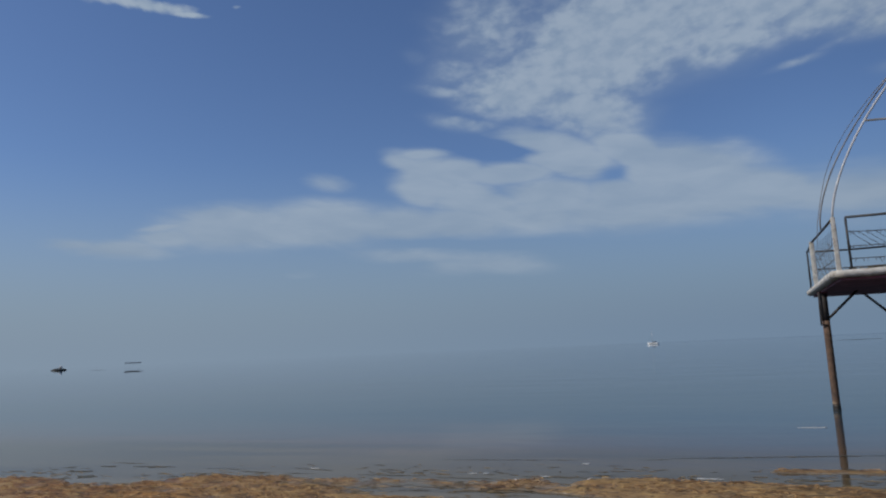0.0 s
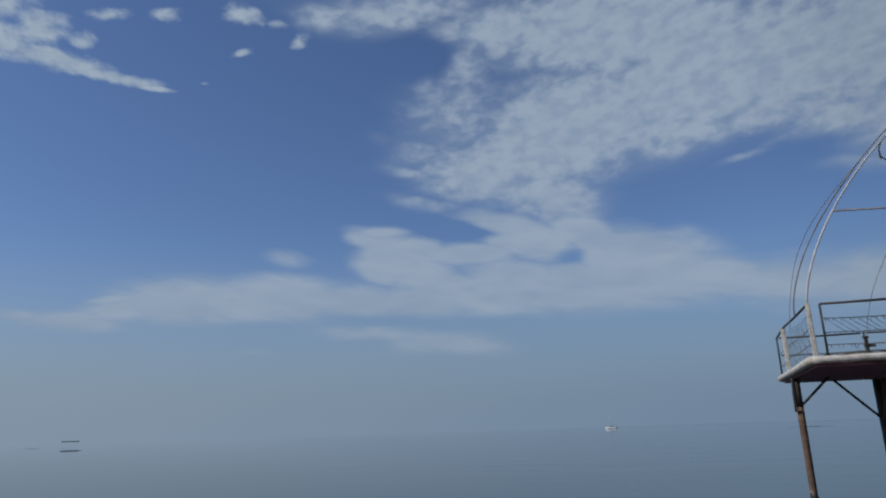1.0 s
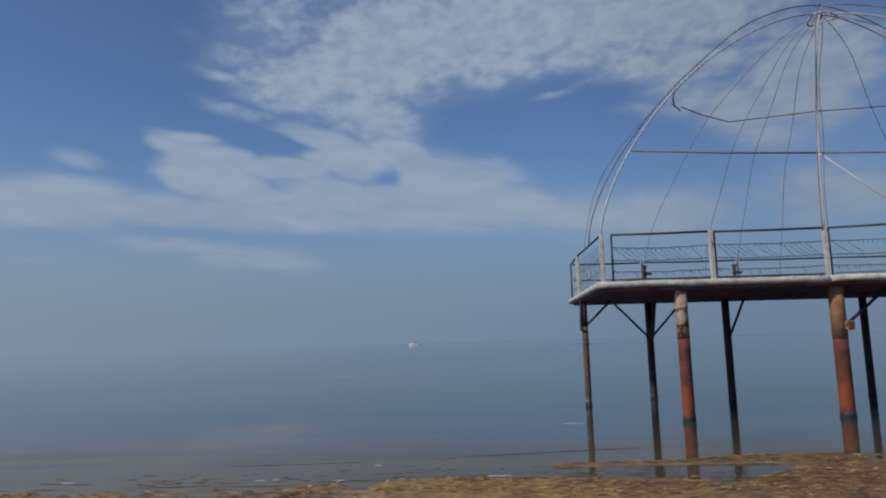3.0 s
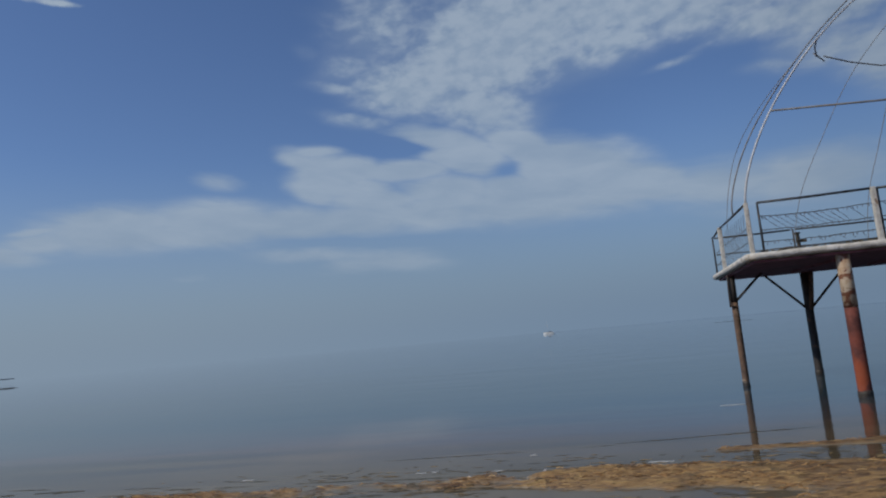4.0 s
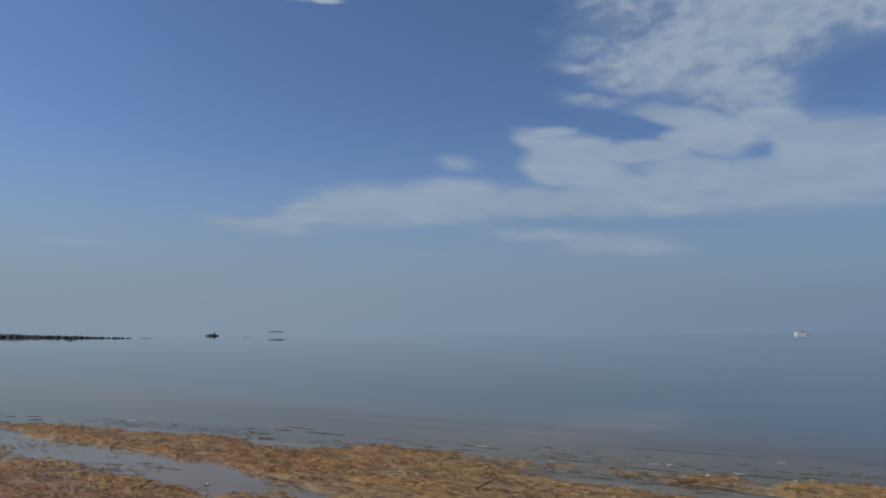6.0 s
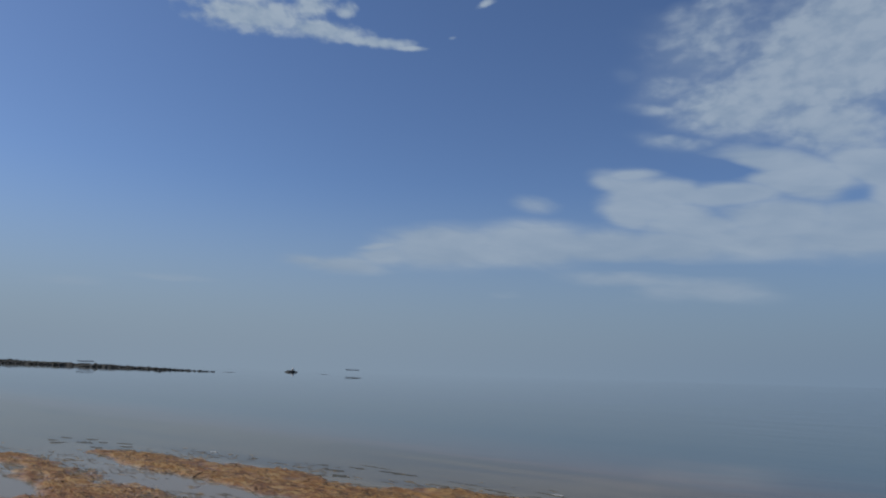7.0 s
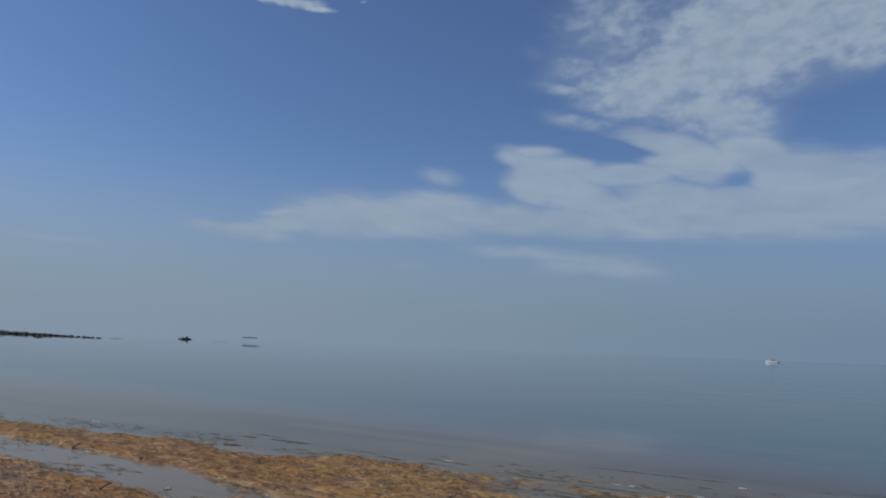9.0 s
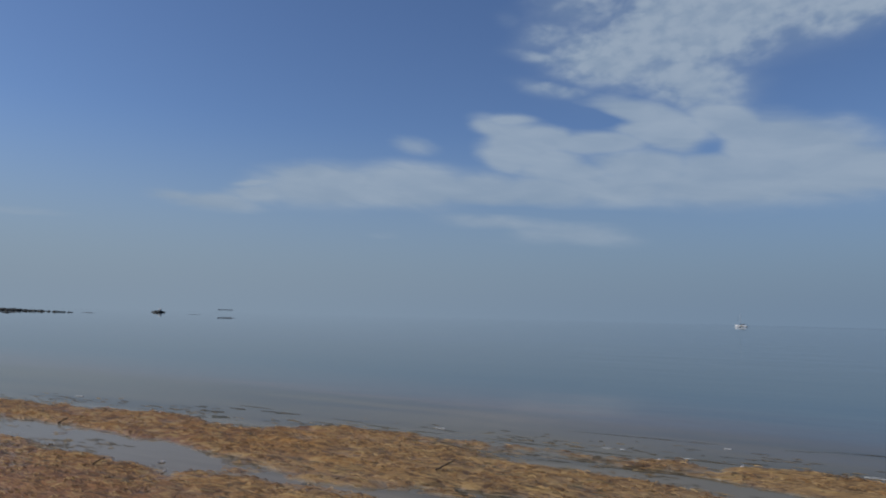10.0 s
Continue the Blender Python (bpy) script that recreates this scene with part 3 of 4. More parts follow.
def build_sea():
    bm = bmesh.new()
    vs = [bm.verts.new(c) for c in ((-4850, 2.0, 0), (4850, 2.0, 0), (4850, 4850, 0), (-4850, 4850, 0))]
    bm.faces.new(vs)
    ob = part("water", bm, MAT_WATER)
    return tagged(ob, "calm grey-blue sea turning brown in the shallows", "sea", kind="structure")


build_sea()


def build_strands():
    """Loose blades of dead sea grass lying on the weed banks."""
    rng = np.random.RandomState(5)
    n = 24000
    x, y = rng.uniform(-15.5, 5.5, n), rng.uniform(3.2, 9.4, n)
    clump = VN[4](x * 1.9, y * 3.0) + 0.7 * VN[1](x * 5.0, y * 8.0)
    z = shore_height(x, y)
    keep = (z > 0.004) & (clump > -0.2 + 0.22 * sstep(x, -1.0, 2.0))
    x, y, z = x[keep], y[keep], z[keep]
    n = len(x)
    turn = rng.normal(-0.1, 0.35, n)
    ln, wd = rng.uniform(0.03, 0.11, n), rng.uniform(0.0016, 0.0036, n)
    dx, dy = np.cos(turn), np.sin(turn)
    curl, rise = rng.normal(0, 0.012, n), rng.uniform(0.002, 0.016, n)
    rows = []
    for s, hgt in ((-1.0, 0.0), (0.0, 1.0), (1.0, 0.15)):
        cx, cy = x + dx * ln * s * 0.5 - dy * curl * (s * s), y + dy * ln * s * 0.5 + dx * curl * (s * s)
        cz = z + 0.004 + rise * hgt
        for e in (-0.5, 0.5):
            rows.append(np.stack((cx - dy * wd * e, cy + dx * wd * e, cz + e * 0.006), -1))
    co = np.stack(rows, 1).reshape(-1, 3)
    b = np.arange(n)[:, None] * 6
    faces = np.concatenate((b + np.array([[0, 2, 3, 1]]), b + np.array([[2, 4, 5, 3]])), 0)
    me = bpy.data.meshes.new("dead_sea_grass")
    me.from_pydata(co.tolist(), [], faces.tolist())
    me.materials.append(MAT_STRAND)
    return tagged(new("dead_sea_grass", me), "loose dry blades of ochre sea grass on the shore", "sea grass", kind="stuff")


build_strands()


def build_flecks():
    """Scraps of sunken and floating weed, thick along the water's edge and in the pools."""
    rng = np.random.RandomState(17)
    n = 42000
    x, y = rng.uniform(-15.5, 5.5, n), rng.uniform(4.0, 9.9, n)
    z = shore_height(x, y)
    out = y - shore_line(x)
    patch = VN[3](x * 0.9 + 7.0, y * 2.2) + 0.6 * VN[0](x * 2.6, y * 7.0)
    dense = np.where(out > 0.0, 0.36 * np.exp(-((out - 0.1) / 0.40) ** 2), 0.20 + 0.7 * np.exp(np.minimum(z, 0.0) / 0.018))
    keep = (z > -0.2) & (rng.rand(n) < np.where(z < 0.02, dense * sstep(patch, -0.25, 0.20), 0.10))
    x, y, z = x[keep], y[keep], np.maximum(z[keep], 0.0)
    verts, faces = [], []
    for k in range(len(x)):
        ln, wd = 0.02 + 0.11 * rng.rand() ** 2, 0.004 + 0.014 * rng.rand()
        turn = rng.normal(0.02, 0.10)
        c, sn = math.cos(turn), math.sin(turn)
        base = len(verts)
        ring = 8
        for i in range(ring):
            t = math.tau * i / ring
            r = 0.6 + 0.6 * rng.rand()
            u, v = math.cos(t) * ln * r, math.sin(t) * wd * r
            verts.append((x[k] + u * c - v * sn, y[k] + u * sn + v * c, z[k] + 0.002))
        verts.append((x[k], y[k], z[k] + 0.003 + 0.003 * rng.rand()))
        faces += [(base + i, base + (i + 1) % ring, base + ring) for i in range(ring)]
    me = bpy.data.meshes.new("weed_scraps")
    me.from_pydata(verts, [], faces)
    me.materials.append(MAT_SCRAP)
    return tagged(new("weed_scraps", me), "olive, brown and ochre scraps of sea weed in the shallow water's edge", "sea weed", kind="stuff")


build_flecks()

# ---- the platform on piles ----
DECK = [(2.25, 12.42), (6.25, 12.28), (8.9, 11.5), (11.2, 12.3), (13.4, 12.4), (13.4, 15.3), (11.4, 17.5), (4.4, 17.5), (2.62, 17.5)]
TOP, UNDER = 2.48, 2.33
platform = thing("sea_platform", 7.5, 14.5, 0.0, "derelict platform with white concrete rim on rusty piles in the shallows", "platform")


def inset(poly, d):
    c = Vector((sum(p[0] for p in poly) / len(poly), sum(p[1] for p in poly) / len(poly)))
    return [tuple(Vector(p) + (c - Vector(p)).normalized() * d) for p in poly]


part("deck", slab(bmesh.new(), inset(DECK, 0.10), UNDER + 0.03, TOP - 0.02), MAT_DECK, platform, "grey concrete deck")
part("soffit", slab(bmesh.new(), inset(DECK, 0.05), 2.315, UNDER + 0.026), MAT_UNDER, platform, "dark red underside of the deck")
for (x0, y0), (x1, y1) in zip(DECK, DECK[1:] + DECK[:1]):
    a, b = Vector((x0, y0, 2.405)), Vector((x1, y1, 2.405))
    n = max(6, int((b - a).length / 0.12))
    pts = [a.lerp(b, i / n) + Vector((0, 0, 0.012 * noise.noise(Vector((i * 0.35, x0, y0))))) for i in range(n + 1)]
    edge = tube(bmesh.new(), pts, 0.085, 12)
    for v in edge.verts:
        v.co += Vector((0, 0, 0.010 * noise.noise(v.co * 6.0)))
    for v in edge.verts:
        ragged_foot = 0.022 * noise.noise(Vector((v.co.x * 2.2, v.co.y * 2.2, 3.0))) + 0.012 * noise.noise(Vector((v.co.x * 9.0, v.co.y * 9.0, 8.0)))
        v.co.z = 2.425 + max(-0.062 + ragged_foot, min(0.054 + 0.4 * ragged_foot, (v.co.z - 2.405) * 0.95))
    part("rim", edge, MAT_RIM, platform, "white painted concrete edge", smooth=True)
for i in range(6):   # joists under the deck
    x = 3.9 + i * 1.5
    part("joist", box(bmesh.new(), (x, 14.7, 2.29), (0.10, 2.6, 0.06)), MAT_UNDER, platform)


def pile(x, y, r, top, shaft, split=None, upper=None, label=""):
    """A pipe pile with a black band at the water line and, on some, another paint above."""
    z_mid = split if split else top
    pts = [(x, y, -1.0 + k * (z_mid + 1.0) / 10) for k in range(11)]
    ob = part("leg", tube(bmesh.new(), pts, r, 14), shaft, platform, label, smooth=True)
    if split:
        part("leg_head", tube(bmesh.new(), [(x, y, split), (x, y, (split + top) / 2), (x, y, top)], r * 1.02, 14), upper, ob, "flaking paint over rust", smooth=True)
    band = tube(bmesh.new(), [(x, y, -0.9), (x, y, 0.0), (x, y, 0.05), (x, y, 0.10)], r * 1.07, 14)
    for v in band.verts:
        v.co += Vector((noise.noise(v.co * 9), noise.noise(v.co * 9 + Vector((5, 0, 0))), 1.5 * noise.noise(v.co * 7) if v.co.z > 0.07 else 0)) * 0.012
    part("weed_band", band, MAT_WET, ob, "black weed at the water line", smooth=True)
    part("collar", tube(bmesh.new(), [(x, y, top - 0.03), (x, y, top)], r * 1.35, 14), MAT_UNDER, ob)
    return ob


pile(3.68, 12.49, 0.105, 2.35, MAT_RUST, 1.44, MAT_PALE_RUST, "rust-red pipe pile")
pile(6.44, 12.47, 0.125, 2.33, MAT_RUST, 1.36, MAT_TAN_RUST, "rust-red pipe pile")
pile(2.55, 15.62, 0.068, 2.33, MAT_BROWN, 1.75, MAT_TAR, "brown corroded pipe pile")
pile(4.42, 17.1, 0.085, 2.33, MAT_TAR, None, None, "black corroded pipe pile")
pile(5.95, 16.2, 0.085, 2.33, MAT_TAR, None, None, "black corroded pipe pile")
pile(9.0, 12.4, 0.12, 2.33, MAT_RUST, 1.7, MAT_PALE_RUST, "rust-red pipe pile")
pile(12.6, 13.0, 0.12, 2.33, MAT_RUST, 1.7, MAT_PALE_RUST, "rust-red pipe pile")
pile(9.5, 16.8, 0.085, 2.33, MAT_TAR, None, None, "black corroded pipe pile")
pile(12.6, 15.6, 0.085, 2.33, MAT_TAR, None, None, "black corroded pipe pile")
for a, b in (((2.57, 15.6, 1.76), (3.17, 15.6, 2.33)), ((4.36, 17.08, 1.5), (3.57, 17.08, 2.33)), ((4.48, 17.08, 1.5), (5.26, 17.08, 2.33)),
             ((5.99, 16.15, 1.46), (6.39, 16.15, 2.33)), ((6.58, 12.5, 1.6), (7.5, 12.6, 2.31))):
    bar("brace", [a, b], 0.028, MAT_TAR, platform, sides=6)
bar("fork", [(4.44, 17.04, 1.45), (4.48, 17.03, 1.75), (4.55, 17.02, 2.33)], 0.055, MAT_BROWN, platform, "second brown pipe forking off a pile", 10)
bar("hook", [(2.55, 15.55, 1.66), (2.45, 15.55, 1.66), (2.455, 15.55, 2.0), (2.47, 15.55, 2.33)], 0.02, MAT_TAR, platform, "bent black rod hanging beside a pile", 6)
part("clamp", box(bmesh.new(), (6.56, 12.36, 1.60), (0.15, 0.12, 0.17), 0.1, 0.02), MAT_PALE_RUST, platform, "rusty clamp on a pile")

rng_edge = random.Random(8)
bm = bmesh.new()
for i in range(220):   # grit and dry weed blown along the front edge
    x = rng_edge.uniform(2.45, 6.2)
    lump(bm, (x, 12.56 - 0.035 * (x - 2.25) + rng_edge.uniform(-0.05, 0.06), TOP + 0.005), (rng_edge.uniform(0.015, 0.06), 0.025, rng_edge.uniform(0.012, 0.045)), 0.4, 1, i)
tagged(part("edge_debris", bm, MAT_FLOAT, platform), "grit and dry weed along the deck edge", kind="stuff")

# ---- railing ----
railing = thing("railing", 4.2, 13.0, TOP, "white concrete posts with grey steel rails and torn wire mesh", "railing")
POSTS = [(2.31, 12.46), (4.26, 12.38), (6.27, 12.32), (8.9, 11.58), (11.2, 12.36), (13.35, 12.44), (13.35, 15.3), (11.4, 17.3), (9.1, 17.32), (6.8, 17.32), (4.4, 17.32), (2.62, 17.36), (2.44, 15.5)]
POST_TOP = 3.36
for k, (x, y) in enumerate(POSTS):
    if y > 16.0:   # slim steel posts at the back
        bar("back_post", [(x, y, TOP - 0.03), (x, y, POST_TOP)], 0.02, MAT_STEEL, railing, "slim grey steel post")
        continue
    bm = box(bmesh.new(), (x, y, (TOP + POST_TOP) / 2 - 0.03), (0.078 if k else 0.066, 0.078, POST_TOP - TOP + 0.06), 0.05 * math.sin(k * 2.1), 0.012)
    for v in bm.verts:
        v.co += Vector((noise.noise(v.co * 8), noise.noise(v.co * 8 + Vector((3, 3, 0))), 0)) * 0.008
    part("post", bm, MAT_WHITE, railing, "white painted concrete post")


def bay(p, q, gap=0.18, seed=0, near=True):
    """One bay between two posts: a steel frame, three sagging wires with barbs, torn diagonal mesh."""
    rng = random.Random(seed)
    a, b = Vector((*p, 0)), Vector((*q, 0))
    d = (b - a).normalized()
    ln = (b - a).length

    def at(s, z):
        v = a + d * s
        return Vector((v.x, v.y, z))
    left, right = gap, ln - 0.05
    bar("top_rail", [at(left, 3.335), at(ln * 0.5, 3.33), at(right, 3.34)], 0.021, MAT_STEEL, railing, "grey steel rail")
    if near:
        bar("upright", [at(left, 2.47), at(left, 3.335)], 0.019, MAT_STEEL, railing, "grey steel rail")
        bar("bottom_rail", [at(left, 2.52), at(right, 2.52)], 0.008, MAT_WIRE, railing)
    for z in ((3.10, 2.86, 2.66) if near else (2.95, 2.7)):
        n = 14
        sag = rng.uniform(0.01, 0.035)
        pts = [at(left + (right - left) * i / n, z - sag * math.sin(math.pi * i / n) + rng.uniform(-0.008, 0.008)) for i in range(n + 1)]
        bm = tube(bmesh.new(), pts, 0.0065, 5)
        if near:
            for i in range(int(ln / 0.085)):
                s = left + (right - left) * (i + rng.random() * 0.5) / int(ln / 0.085)
                base = at(s, z - sag * math.sin(math.pi * (s - left) / (right - left)))
                tube(bm, [base + Vector((0, 0, 0.012)), base + Vector((rng.uniform(-0.02, 0.02), rng.uniform(-0.02, 0.02), -rng.uniform(0.02, 0.06)))], 0.005, 4)
        part("wire", bm, MAT_WIRE, railing, "rusty barbed wire")
    if near:
        for i in range(int(ln / 0.11)):
            s = left + 0.05 + i * 0.11
            if rng.random() < 0.72 and s + 0.3 < right:
                bar("mesh_strand", [at(s, 3.09), at(s + 0.13, 2.97), at(s + 0.25 + rng.uniform(-0.03, 0.05), 2.86)], 0.0036, MAT_WIRE, railing, sides=4)
        for i in range(int(ln / 0.16)):
            s = left + 0.06 + i * 0.16
            if rng.random() < 0.6 and s + 0.2 < right:
                bar("mesh_strand", [at(s, 2.66), at(s + 0.07, 2.56 + rng.uniform(-0.02, 0.02))], 0.0036, MAT_WIRE, railing, sides=4)


for k, (p, q) in enumerate(zip(POSTS, POSTS[1:] + POSTS[:1])):
    bay(p, q, 0.18 if k in (0, 3) else 0.06, k, near=k in (0, 1, 2))
for k in range(11):   # bent mesh in the side bay
    y = 12.65 + k * 0.235
    x = 2.31 + 0.043 * (y - 12.46)
    bar("mesh_strand", [(x, y, 2.52), (x, y + 0.05, 2.85), (x + 0.01, y - 0.03, 3.2)], 0.0035, MAT_WIRE, railing, sides=4)
    if k % 2:
        bar("mesh_strand", [(x, y - 0.3, 2.55), (x, y, 2.8), (x, y + 0.35, 3.05)], 0.0035, MAT_WIRE, railing, sides=4)
bar("mid_rail", [(2.66, 17.3, 2.93), (4.4, 17.25, 2.92), (9.0, 17.25, 2.93)], 0.013, MAT_STEEL, railing, "grey steel rail")

for x, y in ((3.5, 14.0), (5.4, 14.2)):   # stumps of old seats on the deck
    stump = thing("seat_stump", x, y, TOP - 0.02, "broken weathered dark timber seat support on the deck", "stump", "stumps on the platform")
    part("upright", box(bmesh.new(), (x, y, TOP + 0.19), (0.055, 0.05, 0.42), 0.2, 0.008), MAT_STUMP, stump)
    part("crosspiece", box(bmesh.new(), (x + 0.05, y, TOP + 0.27), (0.20, 0.04, 0.05), 0.15, 0.008), MAT_STUMP, stump)
    part("cap", box(bmesh.new(), (x, y, TOP + 0.42), (0.09, 0.08, 0.04), 0.2, 0.008), MAT_STUMP, stump)

# ---- the open dome over the platform ----
APEX = Vector((8.15, 14.9, 8.62))
dome = thing("dome_frame", 8.0, 14.9, 3.3, "bare dome of bent silver tubes and thin rods over the platform", "dome frame")


def on_dome(p, s, power=1.49, foot=3.34):
    """A place on the rib that starts at p, s of the way in to the top."""
    return Vector((p[0] + (APEX.x - p[0]) * s, p[1] + (APEX.y - p[1]) * s, foot + (APEX.z - foot) * (1 - (1 - s) ** power) ** (1 / power)))


def rib_line(p, s_end=1.0, foot=3.34):
    ss = [s_end * (i / 26) ** 1.7 for i in range(27)]
    return [on_dome(p, s, foot=foot) for s in ss]


MAIN = [POSTS[0], POSTS[2], POSTS[5], (13.35, 15.3)]
for p in MAIN:
    # two tubes: they stand apart at the foot, touch a third of the way up and part again towards the top
    inward = (Vector((APEX.x, APEX.y)) - Vector(p)).normalized()
    outer, inner = [], []
    for i in range(37):
        s = (i / 36) ** 1.7
        v = on_dome(p, s)
        back = on_dome((p[0], p[1] + 0.85), s) if p[0] < 3 else v - Vector((inward.x * 0.12, inward.y * 0.12, 0)) * (1 - s)
        over = 0.15 * float(sstep(np.array(s), 0.38, 0.68))
        outer.append(back.lerp(v, float(sstep(np.array(s), 0.06, 0.30))) + Vector((-0.05 * inward.x, -0.05 * inward.y, over + 0.05)))
        inner.append(v)
    outer.insert(0, outer[0] - Vector((0, 0, 0.12)))
    bar("main_rib", outer, 0.013, MAT_ROD, dome, "dull grey tube", 10)
    bar("main_rib", inner, 0.018, MAT_TUBE, dome, "silver painted tube", 10)
thin = [(4.3, 17.36), (5.9, 17.32), (6.75, 17.32), (7.85, 17.32), (9.1, 17.32), (11.4, 17.3), (13.3, 14.0)]
for k, p in enumerate(thin):
    bar("rib", [v + Vector((0.03 * math.sin(i * 0.7 + k), 0.03 * math.cos(i * 0.5 + k), 0)) for i, v in enumerate(rib_line(p, 0.985, foot=2.5 if p[1] > 15.4 else 3.0))],
        0.0075, MAT_ROD, dome, "thin grey rod", 6)
side = []
for i in range(17):   # a rod that leans over to the corner rib
    s = 0.24 * (i / 16) ** 1.4
    side.append(Vector((2.40 + (APEX.x - 2.40) * s * 0.6, 14.3, on_dome((2.40, 14.3), s, foot=3.1).z)).lerp(on_dome(POSTS[0], s), float(sstep(np.array(s), 0.07, 0.24))) + Vector((-0.05, 0, 0.05)))
bar("rib", side, 0.006, MAT_ROD, dome, "thin grey rod", 6)
for a, sa, b, sb in ((POSTS[0], 0.121, POSTS[2], 0.100), (POSTS[2], 0.100, POSTS[5], 0.095)):
    bar("ring_bar", [on_dome(a, sa), on_dome(a, sa).lerp(on_dome(b, sb), 0.5) - Vector((0, 0, 0.02)), on_dome(b, sb)], 0.018, MAT_ROD, dome, "dull grey steel tube")
bar("stay", [on_dome(POSTS[2], 0.100), (7.35, 12.3, 3.9), (8.2, 11.9, 3.35)], 0.016, MAT_TUBE, dome)
bar("hoop", [on_dome(POSTS[0], 0.31), on_dome(POSTS[0], 0.31) + Vector((-0.06, 0.0, -0.16)), on_dome(POSTS[0], 0.31) + Vector((-0.04, 0.03, -0.32)), (4.22, 13.75, 6.24), (4.6, 14.35, 6.26)], 0.014, MAT_ROD, dome, "bent thin hoop", 6)
bar("hoop", [(4.62, 14.4, 6.38), (5.3, 15.0, 6.38), (6.1, 15.5, 6.36), (7.0, 15.35, 6.40), (7.9, 15.1, 6.42), (8.9, 14.95, 6.42), (10.5, 14.6, 6.4)], 0.014, MAT_ROD, dome, "bent thin hoop", 6)
loop = [APEX + Vector((0.3 * math.cos(t), 0.3 * math.sin(t), -0.10 + 0.05 * math.sin(2 * t))) for t in (k * math.tau / 20 for k in range(21))]
bar("top_ring", loop, 0.02, MAT_TUBE, dome, "silver painted tube")


# ---- far out ----
def polar(az_deg, dist, z=0.0):
    return Vector((-0.6 - math.sin(radians(az_deg)) * dist, math.cos(radians(az_deg)) * dist, z))


def build_boat():
    c = polar(2.95, 470.0)
    boat = thing("sailing_boat", c.x, c.y, 0.0, "white sailing boat with bare mast anchored on the calm sea", "boat")
    bm = bmesh.new()
    rows = []
    for i in range(13):   # hull sections from stern to bow
        s = i / 12
        half = 1.45 * (0.78 + 0.5 * s) * (1 - max(0, (s - 0.45) / 0.55) ** 2.2) + 0.02
        sheer = 1.1 + 0.25 * s * s
        rows.append([bm.verts.new((c.x + 4.4 - 9.0 * s, c.y + w * half, z)) for w, z in
                     ((-1, sheer), (-0.92, 0.4), (-0.6, -0.1), (0, -0.3), (0.6, -0.1), (0.92, 0.4), (1, sheer))])
    for r0, r1 in zip(rows, rows[1:]):
        for k in range(6):
            bm.faces.new((r0[k], r0[k + 1], r1[k + 1], r1[k]))
        bm.faces.new((r0[6], r0[0], r1[0], r1[6]))
    bm.faces.new(rows[0])
    bmesh.ops.recalc_face_normals(bm, faces=bm.faces)
    part("hull", bm, MAT_HULL, boat, smooth=False)
    cabin = part("cabin", box(bmesh.new(), (c.x + 0.3, c.y, 1.2), (3.0, 1.5, 0.5), 0.0, 0.18), MAT_FAR, boat, "low grey cabin")
    part("window", box(bmesh.new(), (c.x + 0.3, c.y - 0.75, 1.3), (2.4, 0.06, 0.16), 0.0, 0.02), MAT_GLASS, cabin)
    bar("mast", [(c.x - 0.6, c.y, 1.0), (c.x - 0.6, c.y, 9.0)], 0.085, MAT_TUBE, boat, r"slender mast")
    bar("boom", [(c.x - 0.6, c.y, 1.65), (c.x + 2.9, c.y, 1.7)], 0.18, MAT_TAR, boat, "boom with a furled sail under a dark cover")
    bar("forestay", [(c.x - 4.2, c.y, 1.1), (c.x - 0.6, c.y, 8.9)], 0.012, MAT_STEEL, boat)
    boat.rotation_euler.z, boat.scale = radians(-24.0), (0.86, 0.86, 0.95)


build_boat()


def build_breakwater():
    mole = thing("breakwater", -500.0, 222.0, 0.0, "long low breakwater of dark boulders reaching into the sea", "breakwater")
    rng = random.Random(3)
    kinds = []
    for k in range(6):
        bm = bmesh.new()
        lump(bm, (0, 0, 0), (1, 1, 1), 0.35, 2, k)
        me = bpy.data.meshes.new("boulder")
        bm.to_mesh(me)
        bm.free()
        me.materials.append(MAT_ROCK)
        kinds.append(me)
    a, b = Vector((-799.0, 291.0, 0)), Vector((-209.5, 146.3, 0))

    def bulk(s):
        return float(np.interp(s, (0.0, 0.4, 0.75, 0.92, 1.0), (2.6, 1.5, 1.05, 0.5, 0.2)))
    for i in range(290):
        s = 1.0 - (1.0 - i / 289) ** 1.5
        p = a.lerp(b, s)
        size = bulk(s) * rng.uniform(0.82, 1.12)
        if s > 0.96 and rng.random() < 0.4:
            continue
        ob = new("boulder", rng.choice(kinds))
        ob.parent = mole
        ob.matrix_parent_inverse = mole.matrix_world.inverted()
        ob.matrix_basis = Matrix.Translation((p.x, p.y + rng.uniform(-1.5, 1.5), 0.15 * size)) @ Euler((rng.uniform(-0.3, 0.3), rng.uniform(-0.3, 0.3), rng.random() * 6)).to_matrix().to_4x4() @ Matrix.Diagonal((2.5 * size, 1.5 * size, 1.05 * size, 1))
    for i in range(18):   # scrub along the crown near the land
        s = 0.06 + i * 0.031
        p = a.lerp(b, s)
        bm = bmesh.new()
        for j in range(5):
            lump(bm, (p.x + rng.uniform(-8, 8), p.y + rng.uniform(-1, 1), 1.06 * bulk(s) + rng.uniform(-0.1, 0.15)), (3.6, 1.6, 0.5), 0.6, 2, i * 5 + j)
        part("scrub", bm, MAT_SCRUB, mole, "low olive scrub")


build_breakwater()


